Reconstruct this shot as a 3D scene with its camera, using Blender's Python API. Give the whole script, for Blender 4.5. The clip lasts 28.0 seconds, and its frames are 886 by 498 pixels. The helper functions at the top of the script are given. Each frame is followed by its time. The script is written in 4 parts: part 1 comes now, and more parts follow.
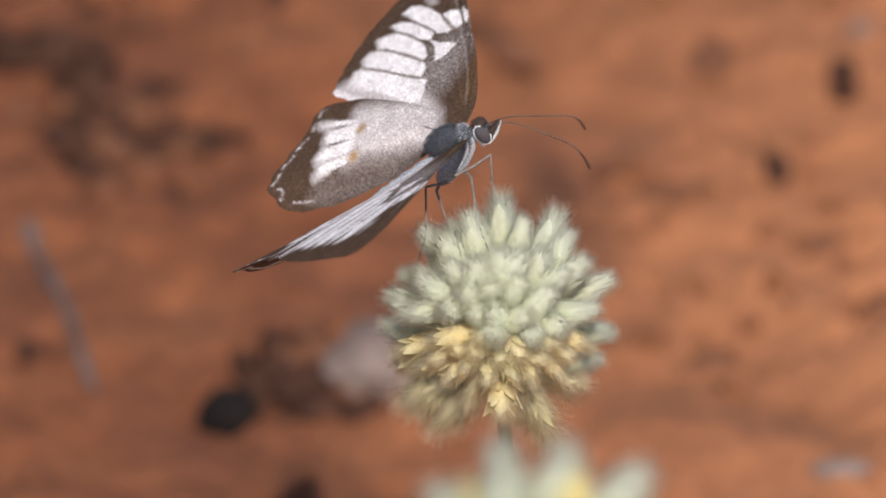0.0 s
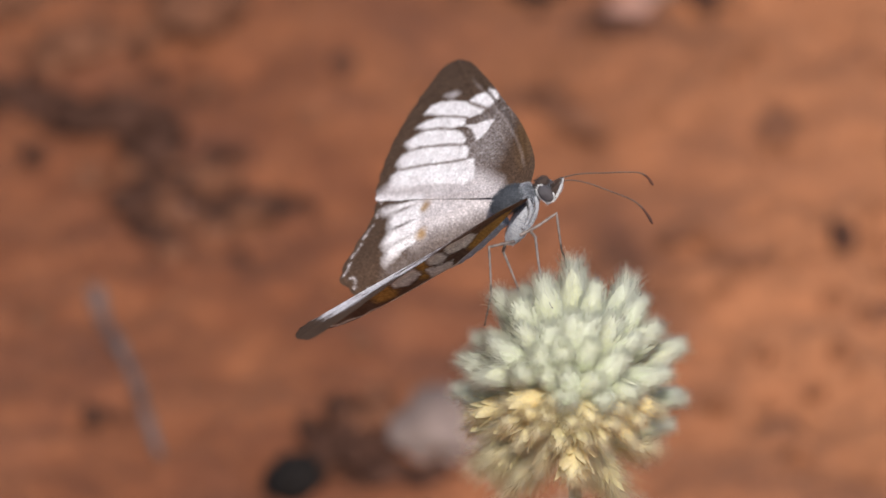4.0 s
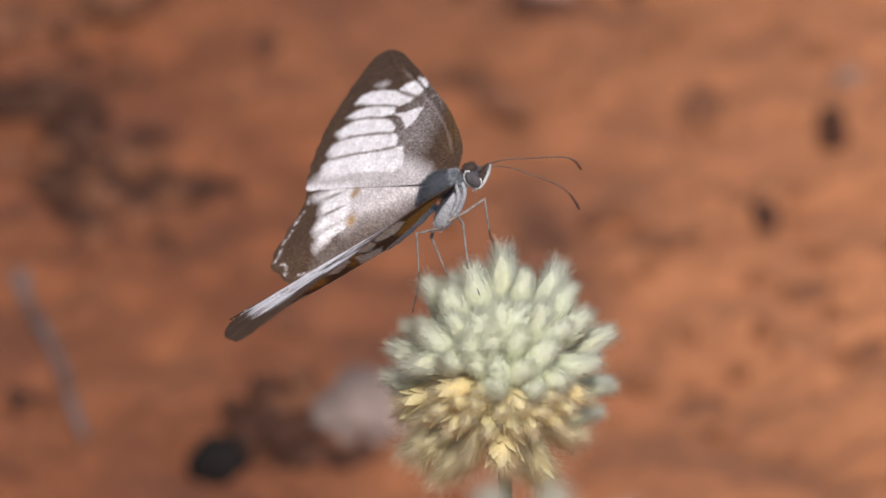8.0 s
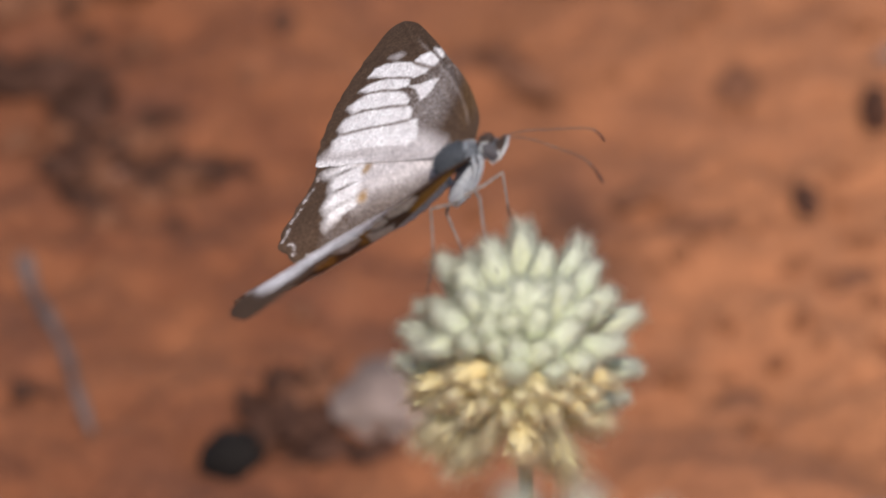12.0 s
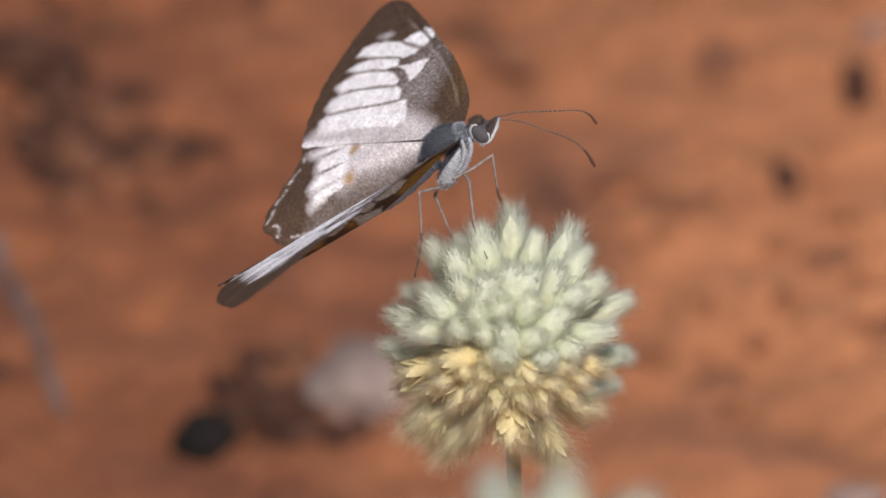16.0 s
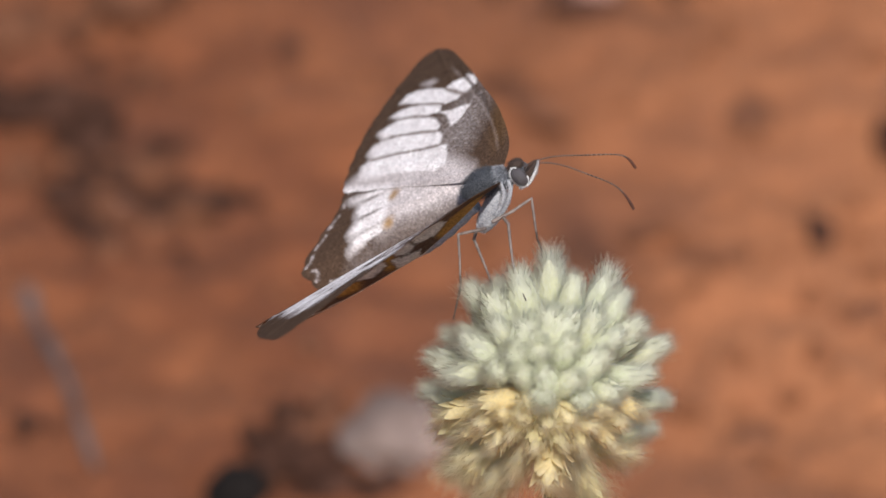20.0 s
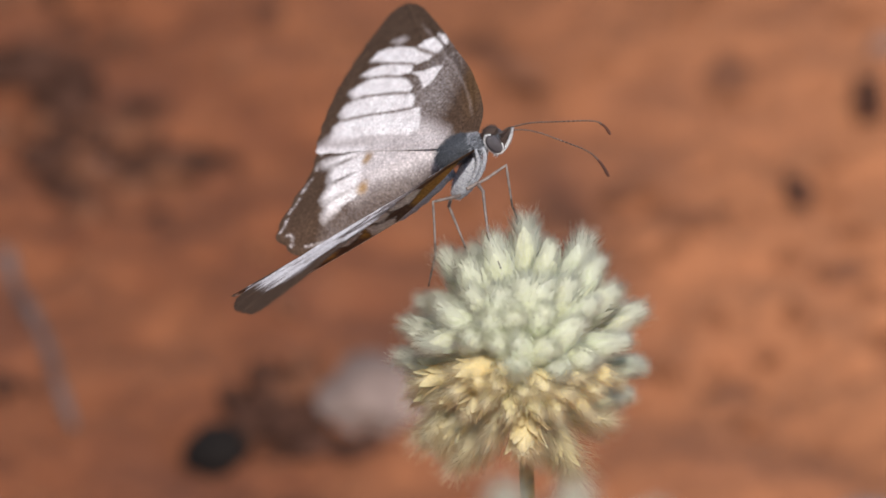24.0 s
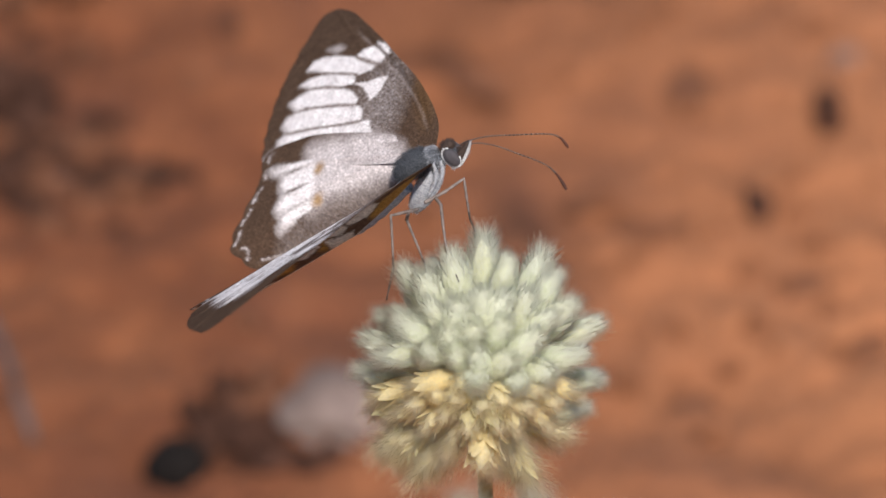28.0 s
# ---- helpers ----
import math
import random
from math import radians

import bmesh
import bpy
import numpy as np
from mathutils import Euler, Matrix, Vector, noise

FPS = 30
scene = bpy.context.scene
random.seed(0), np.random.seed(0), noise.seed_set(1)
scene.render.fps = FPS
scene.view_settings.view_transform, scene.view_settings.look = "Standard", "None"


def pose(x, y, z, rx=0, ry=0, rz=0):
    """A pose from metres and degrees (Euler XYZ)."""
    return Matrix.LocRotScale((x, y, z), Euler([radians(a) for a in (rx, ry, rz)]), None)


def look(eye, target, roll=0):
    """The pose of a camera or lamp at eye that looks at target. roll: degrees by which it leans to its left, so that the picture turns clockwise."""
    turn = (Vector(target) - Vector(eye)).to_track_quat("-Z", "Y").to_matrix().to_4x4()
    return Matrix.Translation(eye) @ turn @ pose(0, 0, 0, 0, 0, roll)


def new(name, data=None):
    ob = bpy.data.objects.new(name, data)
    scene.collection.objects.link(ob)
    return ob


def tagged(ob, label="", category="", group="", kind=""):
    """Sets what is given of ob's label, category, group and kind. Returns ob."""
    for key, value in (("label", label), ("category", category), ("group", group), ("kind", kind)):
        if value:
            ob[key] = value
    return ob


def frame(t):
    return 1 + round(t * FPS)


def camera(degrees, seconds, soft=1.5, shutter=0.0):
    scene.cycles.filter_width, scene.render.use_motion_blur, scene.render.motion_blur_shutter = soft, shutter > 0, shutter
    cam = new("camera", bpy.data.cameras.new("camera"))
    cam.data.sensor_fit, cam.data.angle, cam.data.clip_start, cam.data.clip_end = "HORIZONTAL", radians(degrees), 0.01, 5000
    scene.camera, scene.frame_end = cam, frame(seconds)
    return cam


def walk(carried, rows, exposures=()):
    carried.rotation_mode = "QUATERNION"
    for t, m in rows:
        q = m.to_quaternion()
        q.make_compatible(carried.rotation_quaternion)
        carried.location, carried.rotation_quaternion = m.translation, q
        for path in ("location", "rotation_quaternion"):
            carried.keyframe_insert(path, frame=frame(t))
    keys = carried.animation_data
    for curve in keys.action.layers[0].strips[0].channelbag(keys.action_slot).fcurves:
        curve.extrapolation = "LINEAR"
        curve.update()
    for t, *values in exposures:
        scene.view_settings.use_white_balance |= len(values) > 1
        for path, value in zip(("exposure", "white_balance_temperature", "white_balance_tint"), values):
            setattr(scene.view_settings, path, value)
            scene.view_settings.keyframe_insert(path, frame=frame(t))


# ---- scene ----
from mathutils.geometry import delaunay_2d_cdt

MM = 0.001
TILT = 32.0                      # the view's mean slope towards the ground
HEAD = Vector((0.0, 0.0, 0.120))  # middle of the flower head at rest, above its stem's foot
SIGHT = Vector((0.0, math.cos(radians(TILT)), -math.sin(radians(TILT))))

# ---- camera: seconds, distance from the flower head, tilt down, pan to the left ----
cam = camera(4.425, 28.0, soft=1.5)
PATH = [(0, 1.0967, 31.6498, 0.3884), (0.5, 1.0967, 31.4384, 0.4662), (1, 1.0967, 31.3928, 0.5623), (1.5, 1.0967, 31.3108, 0.7114), (2, 1.0967, 31.3703,
    0.6587), (2.5, 1.0967, 31.4971, 0.8147), (4.5, 1.1000, 31.2336, 0.7653), (5, 1.1000, 31.0992, 0.9061), (5.2, 1.1000, 31.0190, 0.9400), (5.5, 1.1000, 31.1141, 0.6054), (6, 1.1000,
    31.2208, 0.2163), (6.5, 1.1000, 31.4001, 0.3244), (7, 1.1000, 31.5029, 0.3671), (7.5, 1.1000, 31.4961, 0.2488), (8, 1.1000, 31.4103, 0.3263), (8.5,
    1.1000, 31.3369, 0.4070), (9, 1.1000, 31.2962, 0.2467), (9.5, 1.1000, 31.2842, 0.2358), (10, 1.0763, 31.2334, 0.4177), (10.5, 1.0397, 31.4703,
    0.5165), (11, 1.0397, 31.3640, -0.1112), (11.5, 1.0397, 31.3512, -0.1170), (12, 1.0397, 31.4567, 0.4861), (12.5, 1.0397, 31.5943, 0.0268), (14.5,
    1.0214, 31.4791, 0.2656), (15, 1.0214, 31.5550, 0.3673), (15.5, 1.0214, 31.6120, 0.4090), (16, 1.0214, 31.5566, 0.3515), (16.5, 1.0214, 31.5522,
    0.2595), (17, 1.0214, 31.6137, 0.2166), (17.5, 1.0214, 31.6254, 0.3181), (18, 1.0214, 31.5691, 0.5496), (18.5, 1.0214, 31.5019, 0.6145), (19, 1.0214,
    31.4216, 0.6414), (19.5, 1.0214, 31.3303, 0.5964), (20, 1.0214, 31.2912, 0.5465), (20.5, 1.0214, 31.3451, 0.5109), (21, 1.0214, 31.4034, 0.4752),
    (21.5, 1.0214, 31.4371, 0.4190), (23.5, 1.0214, 31.4678, 0.3960), (24, 1.0214, 31.4857, 0.4175), (24.5, 1.0214, 31.4327, 0.3979), (25, 1.0214,
    31.3894, 0.4039), (25.5, 1.0214, 31.3582, 0.3594), (26, 1.0214, 31.3528, 0.3715), (26.5, 1.0214, 31.3646, 0.3658), (27, 1.0214, 31.3561, 0.2559),
    (27.5, 1.0214, 31.3664, 0.1926), (28, 1.0214, 31.4231, 0.1838)]
walk(cam, [(t, pose(*(HEAD - d * SIGHT), 90 - tilt, 0, pan)) for t, d, tilt, pan in PATH],
     exposures=[(0, 0.20), (4.3, 0.25), (4.8, 0.37), (5.2, 0.37), (5.8, 0.21), (28, 0.21)])

butterfly = new("butterfly")
PERCH = HEAD + Vector((-0.00427, 0.00845, 0.01635))  # between the butterfly's wing roots
focus = new("focus_mark")  # the lens hunts behind the butterfly for a while, then finds it again
FOCUS = [(0, 0.0), (9.4, 0.0), (9.8, 0.038), (10.2, 0.052), (10.6, 0.044), (11, 0.044), (11.5, 0.038), (12, 0.034), (12.5, 0.022), (14.3, 0.0), (28, 0.0)]
walk(focus, [(t, Matrix.Translation(PERCH + d * SIGHT)) for t, d in FOCUS])
cam.data.dof.use_dof = True
cam.data.dof.focus_object = focus
cam.data.dof.aperture_fstop = 34.0

# ---- world and sun ----
SUN = Vector((0.09, -0.65, 0.755)).normalized()
world = bpy.data.worlds.new("sky")
scene.world = world
world.use_nodes = True
sky = world.node_tree.nodes.new("ShaderNodeTexSky")
sky.sky_type = "NISHITA"
sky.sun_disc = False
sky.sun_elevation = math.asin(SUN.z)
sky.sun_rotation = math.atan2(SUN.x, SUN.y)
world.node_tree.links.new(sky.outputs[0], world.node_tree.nodes["Background"].inputs[0])
world.node_tree.nodes["Background"].inputs[1].default_value = 0.10
sun = new("sun", bpy.data.lights.new("sun", "SUN"))
sun.data.energy = 4.8
sun.data.angle = radians(0.6)
sun.data.color = (1.0, 0.94, 0.86)
sun.matrix_world = look(SUN * 5, (0, 0, 0))


# ---- materials ----
class Nodes:
    """A small builder for node materials."""

    def __init__(self, name, rough=0.7):
        self.mat = bpy.data.materials.new(name)
        self.mat.use_nodes = True
        self.tree = self.mat.node_tree
        self.bsdf = self.tree.nodes["Principled BSDF"]
        self.out = self.tree.nodes["Material Output"]
        self.bsdf.inputs["Roughness"].default_value = rough
        self.bsdf.inputs["Specular IOR Level"].default_value = 0.3

    def add(self, kind, **values):
        node = self.tree.nodes.new(kind)
        for key, value in values.items():
            node.inputs[key].default_value = value
        return node

    def link(self, a, b):
        self.tree.links.new(a, b)

    def place(self):
        return self.add("ShaderNodeTexCoord").outputs["Object"]

    def noise(self, scale, detail=4.0, rough=0.6, at=None):
        n = self.add("ShaderNodeTexNoise", Scale=scale, Detail=detail, Roughness=rough)
        self.link(at or self.place(), n.inputs["Vector"])
        return n.outputs["Fac"]

    def ramp(self, fac, stops):
        n = self.add("ShaderNodeValToRGB")
        while len(n.color_ramp.elements) < len(stops):
            n.color_ramp.elements.new(0.5)
        for e, (at, colour) in zip(n.color_ramp.elements, stops):
            e.position, e.color = at, (*colour, 1)
        self.link(fac, n.inputs[0])
        return n.outputs[0]

    def mix(self, fac, a, b, blend="MIX"):
        n = self.tree.nodes.new("ShaderNodeMix")
        n.data_type, n.blend_type = "RGBA", blend
        for value, slot in ((fac, 0), (a, 6), (b, 7)):
            if isinstance(value, (int, float)):
                n.inputs[slot].default_value = value
            elif isinstance(value, tuple):
                n.inputs[slot].default_value = (*value, 1)
            else:
                self.link(value, n.inputs[slot])
        return n.outputs[2]

    def bump(self, height, distance, strength=0.6):
        n = self.add("ShaderNodeBump", Strength=strength, Distance=distance)
        self.link(height, n.inputs["Height"])
        self.link(n.outputs[0], self.bsdf.inputs["Normal"])

    def colour(self, socket):
        self.link(socket, self.bsdf.inputs["Base Color"])

    def see_through(self, socket, share):
        """Adds a share of light that shines through a thin blade."""
        t = self.add("ShaderNodeBsdfTranslucent")
        if isinstance(socket, tuple):
            t.inputs[0].default_value = (*socket, 1)
        else:
            self.link(socket, t.inputs[0])
        m = self.add("ShaderNodeMixShader", Fac=share)
        self.link(self.bsdf.outputs[0], m.inputs[1])
        self.link(t.outputs[0], m.inputs[2])
        self.link(m.outputs[0], self.out.inputs[0])
        return self.mat


def soil_material():
    n = Nodes("red_soil", 0.95)
    at = n.place()
    fine = n.noise(900, 6, 0.7, at)
    mid = n.mix(0.5, n.noise(120, 5, 0.6, at), n.noise(42, 4, 0.6, at))
    wide = n.noise(14, 3, 0.5, at)
    base = n.ramp(mid, [(0.31, (0.086, 0.029, 0.014)), (0.50, (0.162, 0.054, 0.023)), (0.69, (0.252, 0.091, 0.039))])
    split = n.add("ShaderNodeSeparateXYZ")
    n.link(at, split.inputs[0])
    side = n.add("ShaderNodeMapRange", **{"From Min": -0.030, "From Max": 0.050})
    n.link(split.outputs[0], side.inputs[0])
    off = n.tree.nodes.new("ShaderNodeVectorMath")
    off.operation = "LENGTH"
    n.link(at, off.inputs[0])
    away = n.add("ShaderNodeMapRange", **{"From Min": 0.3, "From Max": 0.7})
    n.link(off.outputs["Value"], away.inputs[0])
    drift = n.ramp(n.noise(3.2, 3, 0.55, at), [(0.35, (0, 0, 0)), (0.65, (1, 1, 1))])
    sandy = n.mix(0.5, n.mix(away.outputs[0], side.outputs[0], drift), wide, "LINEAR_LIGHT")
    base = n.mix(sandy, base, n.mix(0.70, base, (0.46, 0.190, 0.086)))
    # painted shade of a soil crease: a dark streak that widens towards the flower
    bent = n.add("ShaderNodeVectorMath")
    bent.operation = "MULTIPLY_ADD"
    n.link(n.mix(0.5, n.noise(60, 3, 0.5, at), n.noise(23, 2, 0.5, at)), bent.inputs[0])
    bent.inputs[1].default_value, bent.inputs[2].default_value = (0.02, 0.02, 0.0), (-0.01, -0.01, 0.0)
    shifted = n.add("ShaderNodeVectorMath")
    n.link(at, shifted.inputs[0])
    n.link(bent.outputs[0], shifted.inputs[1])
    # the first two spots make the streak, the others darken the soil in places
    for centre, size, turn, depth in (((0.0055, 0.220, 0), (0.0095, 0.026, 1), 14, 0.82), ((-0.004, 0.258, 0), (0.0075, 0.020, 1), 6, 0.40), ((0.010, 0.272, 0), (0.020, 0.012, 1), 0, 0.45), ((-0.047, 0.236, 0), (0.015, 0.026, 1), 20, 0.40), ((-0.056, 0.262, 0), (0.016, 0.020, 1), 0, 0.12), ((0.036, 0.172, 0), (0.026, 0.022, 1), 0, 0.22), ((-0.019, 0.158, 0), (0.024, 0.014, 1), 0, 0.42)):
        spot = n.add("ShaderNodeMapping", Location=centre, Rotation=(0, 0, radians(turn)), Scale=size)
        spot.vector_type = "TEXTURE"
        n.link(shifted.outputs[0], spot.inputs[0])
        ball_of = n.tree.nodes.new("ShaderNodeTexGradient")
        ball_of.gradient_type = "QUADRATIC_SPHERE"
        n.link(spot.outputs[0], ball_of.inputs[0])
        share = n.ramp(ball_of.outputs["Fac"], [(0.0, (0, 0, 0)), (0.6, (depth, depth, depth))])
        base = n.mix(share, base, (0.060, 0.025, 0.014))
    purple = n.ramp(n.noise(34, 4, 0.6, at), [(0.48, (0, 0, 0)), (0.66, (0.32, 0.32, 0.32))])
    base = n.mix(purple, base, (0.118, 0.046, 0.031))
    speck = n.ramp(fine, [(0.36, (0.62, 0.55, 0.52)), (0.52, (1, 1, 1)), (0.7, (1.15, 1.1, 1.05))])
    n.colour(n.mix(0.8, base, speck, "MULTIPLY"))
    n.bump(fine, 0.0006, 0.7)
    return n.mat


def stone_material(name, dark, light, scale=500, rough=0.85):
    n = Nodes(name, rough)
    n.bsdf.inputs["Specular IOR Level"].default_value = 0.06 if rough > 0.8 else 0.3
    at = n.place()
    grain = n.noise(scale, 6, 0.65, at)
    broad = n.noise(scale * 0.22, 3, 0.5, at)
    tone = n.ramp(n.mix(0.45, grain, broad), [(0.32, dark), (0.66, light)])
    n.colour(tone)
    n.bump(grain, 0.0004, 0.6)
    return n.mat


def bract_material(name, low, tip, share):
    """Papery bracts: greener towards the heart of each bud, paler at the tip."""
    n = Nodes(name, 0.7)
    at = n.place()
    split = n.add("ShaderNodeSeparateXYZ")
    n.link(at, split.inputs[0])
    rise = n.add("ShaderNodeMapRange", **{"From Min": 0.0, "From Max": 0.0056})
    n.link(split.outputs[2], rise.inputs[0])
    tone = n.mix(rise.outputs[0], low, tip)
    info = n.add("ShaderNodeObjectInfo")
    vary = n.ramp(info.outputs["Random"], [(0.0, (0.86, 0.88, 0.80)), (0.5, (1, 1, 1)), (1.0, (1.0, 0.97, 0.88))])
    streak = n.ramp(n.noise(2600, 3, 0.5, at), [(0.35, (0.86, 0.86, 0.80)), (0.65, (1, 1, 1))])
    tone = n.mix(1.0, n.mix(1.0, tone, vary, "MULTIPLY"), streak, "MULTIPLY")
    n.colour(tone)
    n.bump(n.noise(1700, 4, 0.65, at), 0.0002, 0.5)
    n.bsdf.inputs["Sheen Weight"].default_value = 0.35
    n.bsdf.inputs["Sheen Roughness"].default_value = 0.6
    return n.see_through(tone, share)


def wool_material(name, colour):
    n = Nodes(name, 0.6)
    n.bsdf.inputs["Base Color"].default_value = (*colour, 1)
    n.see_through(colour, 0.55)
    coat = n.out.inputs[0].links[0].from_socket
    m = n.add("ShaderNodeMixShader", Fac=0.22)
    n.link(coat, m.inputs[1])
    n.link(n.add("ShaderNodeBsdfTransparent").outputs[0], m.inputs[2])
    n.link(m.outputs[0], n.out.inputs[0])
    return n.mat


def wing_material():
    """Scales of a wing: the marks are stored with the mesh; grain breaks them up."""
    n = Nodes("wing_scales", 0.85)
    at = n.place()
    mark = n.add("ShaderNodeAttribute")
    mark.attribute_name = "mark"
    grain = n.noise(5200, 3, 0.7, at)
    cloud = n.noise(700, 4, 0.6, at)
    tone = n.mix(1.0, mark.outputs["Color"], n.ramp(grain, [(0.32, (0.66, 0.64, 0.64)), (0.55, (1, 1, 1)), (0.72, (1.25, 1.22, 1.2))]), "MULTIPLY")
    tone = n.mix(1.0, tone, n.ramp(cloud, [(0.3, (0.84, 0.82, 0.82)), (0.65, (1.08, 1.08, 1.08))]), "MULTIPLY")
    n.colour(tone)
    n.bump(grain, 0.00005, 0.5)
    n.bsdf.inputs["Specular IOR Level"].default_value = 0.04
    return n.see_through(tone, 0.10)


def fur_material(name, dark, light, scale=3000):
    n = Nodes(name, 0.8)
    g = n.noise(scale, 4, 0.7)
    n.colour(n.ramp(g, [(0.35, dark), (0.65, light)]))
    n.bump(g, 0.0002, 0.8)
    return n.mat


SOIL = soil_material()
CLOD = stone_material("soil_clod", (0.07, 0.032, 0.020), (0.20, 0.085, 0.048), 420, 0.95)
DARK_CLOD = stone_material("dark_clod", (0.022, 0.011, 0.008), (0.085, 0.040, 0.028), 420, 0.95)
SAND_CLOD = stone_material("sandy_clod", (0.12, 0.046, 0.023), (0.27, 0.11, 0.055), 420, 0.95)
GREY_CLOD = stone_material("grey_clod", (0.09, 0.056, 0.048), (0.24, 0.16, 0.135), 420, 0.95)
BLACK = stone_material("black_pebble", (0.007, 0.006, 0.006), (0.016, 0.013, 0.012), 300, 0.95)
PALE = stone_material("pale_stone", (0.10, 0.072, 0.064), (0.25, 0.185, 0.165), 260, 0.85)
PINK = stone_material("pink_stone", (0.24, 0.12, 0.09), (0.38, 0.21, 0.165), 260, 0.85)
TWIG = stone_material("dry_twig", (0.05, 0.034, 0.032), (0.14, 0.11, 0.106), 700, 0.9)
WHITE_BRACT = bract_material("white_bract", (0.58, 0.63, 0.35), (0.77, 0.79, 0.71), 0.5)
STRAW_BRACT = bract_material("straw_bract", (0.90, 0.77, 0.42), (0.94, 0.87, 0.63), 0.62)
YELLOW_BRACT = bract_material("yellow_bract", (0.80, 0.66, 0.22), (0.88, 0.78, 0.36), 0.45)
WHITE_WOOL = wool_material("white_wool", (0.86, 0.87, 0.76))
STRAW_WOOL = wool_material("straw_wool", (0.97, 0.89, 0.66))
CORE = bract_material("flower_core", (0.72, 0.72, 0.52), (0.76, 0.75, 0.58), 0.4)
STEM = fur_material("hairy_stem", (0.13, 0.095, 0.03), (0.36, 0.26, 0.09), 900)
WING = wing_material()
GREY_FUR = fur_material("grey_fur", (0.018, 0.020, 0.026), (0.110, 0.118, 0.140), 7000)
CROWN = fur_material("dark_crown", (0.02, 0.012, 0.010), (0.09, 0.06, 0.05), 7000)
PALE_FUR = fur_material("pale_fur", (0.20, 0.21, 0.245), (0.47, 0.48, 0.53), 5000)
RING = stone_material("feeler_ring", (0.13, 0.078, 0.058), (0.30, 0.21, 0.17), 2600, 0.6)
WHITE_FUR = fur_material("white_fur", (0.36, 0.37, 0.40), (0.80, 0.80, 0.81), 7000)
EYE = stone_material("compound_eye", (0.040, 0.034, 0.038), (0.085, 0.078, 0.088), 6000, 0.30)
LEG = stone_material("leg_scales", (0.06, 0.044, 0.040), (0.26, 0.215, 0.20), 1800, 0.6)
CLAW = stone_material("dark_tarsus", (0.025, 0.018, 0.016), (0.09, 0.07, 0.06), 1500, 0.6)
FEELER = stone_material("feeler_rings", (0.010, 0.006, 0.005), (0.055, 0.032, 0.024), 2600, 0.6)
CLUB = stone_material("feeler_club", (0.025, 0.008, 0.005), (0.075, 0.025, 0.014), 1200, 0.5)


# ---- mesh tools ----
def part(name, data, material, parent, label="", m=None):
    """One mesh object under a thing or a part."""
    if isinstance(data, bmesh.types.BMesh):
        mesh = bpy.data.meshes.new(name)
        data.to_mesh(mesh)
        data.free()
    else:
        mesh = data
    if not mesh.materials:
        for x in material if isinstance(material, (list, tuple)) else [material]:
            mesh.materials.append(x)
    ob = new(name, mesh)
    if parent:
        ob.parent = parent
    if m is not None:
        ob.matrix_basis = m
    if label:
        ob["label"] = label
    return ob


def smooth(bm):
    for f in bm.faces:
        f.smooth = True
    return bm


def curve_through(points, steps):
    """Points on a smooth line through the given ones."""
    p = [Vector(q) for q in points]
    p = [2 * p[0] - p[1]] + p + [2 * p[-1] - p[-2]]
    out = []
    for i in range(1, len(p) - 2):
        for s in range(steps):
            u = s / steps
            a, b, c, d = p[i - 1:i + 3]
            out.append(0.5 * (2 * b + (c - a) * u + (2 * a - 5 * b + 4 * c - d) * u * u + (3 * b - a - 3 * c + d) * u ** 3))
    return out + [p[-2]]


def tube(bm, points, radius, sides=8, slot=0, split_at=2.0, second=1):
    """A round rod along points; radius is a function of 0..1."""
    rings = []
    n = len(points) - 1
    for i, p in enumerate(points):
        way = (points[min(i + 1, n)] - points[max(i - 1, 0)]).normalized()
        side = way.orthogonal().normalized() if i == 0 else (side - side.dot(way) * way).normalized()
        other = way.cross(side)
        r = radius(i / n)
        rings.append([bm.verts.new(p + r * (math.cos(2 * math.pi * k / sides) * side + math.sin(2 * math.pi * k / sides) * other)) for k in range(sides)])
    for i in range(n):
        for k in range(sides):
            f = bm.faces.new((rings[i][k], rings[i][(k + 1) % sides], rings[i + 1][(k + 1) % sides], rings[i + 1][k]))
            f.material_index = second if i / n >= split_at else slot
            f.smooth = True
    bm.faces.new(rings[0][::-1]).material_index = slot
    bm.faces.new(rings[-1]).material_index = second if split_at < 1 else slot
    return bm


def blob(size, seed, rough=0.22, level=3, pitch=1.6):
    """A stone or a clod: an uneven ball of three half-sizes."""
    bm = bmesh.new()
    bmesh.ops.create_icosphere(bm, subdivisions=level, radius=1.0)
    off = Vector((seed * 7.3, seed * 3.1, seed * 1.7))
    for v in bm.verts:
        d = 1 + rough * noise.fractal(v.co * pitch + off, 0.8, 2.1, 4)
        v.co = Vector((v.co.x * size[0], v.co.y * size[1], v.co.z * size[2])) * d
    return smooth(bm)


def ball(centre, size, level=3, fuzz=0.0):
    bm = bmesh.new()
    bmesh.ops.create_icosphere(bm, subdivisions=level, radius=1.0)
    for v in bm.verts:
        v.co = Vector(centre) + Vector((v.co.x * size[0], v.co.y * size[1], v.co.z * size[2])) * (1 + fuzz * noise.noise(v.co * 9))
    return smooth(bm)


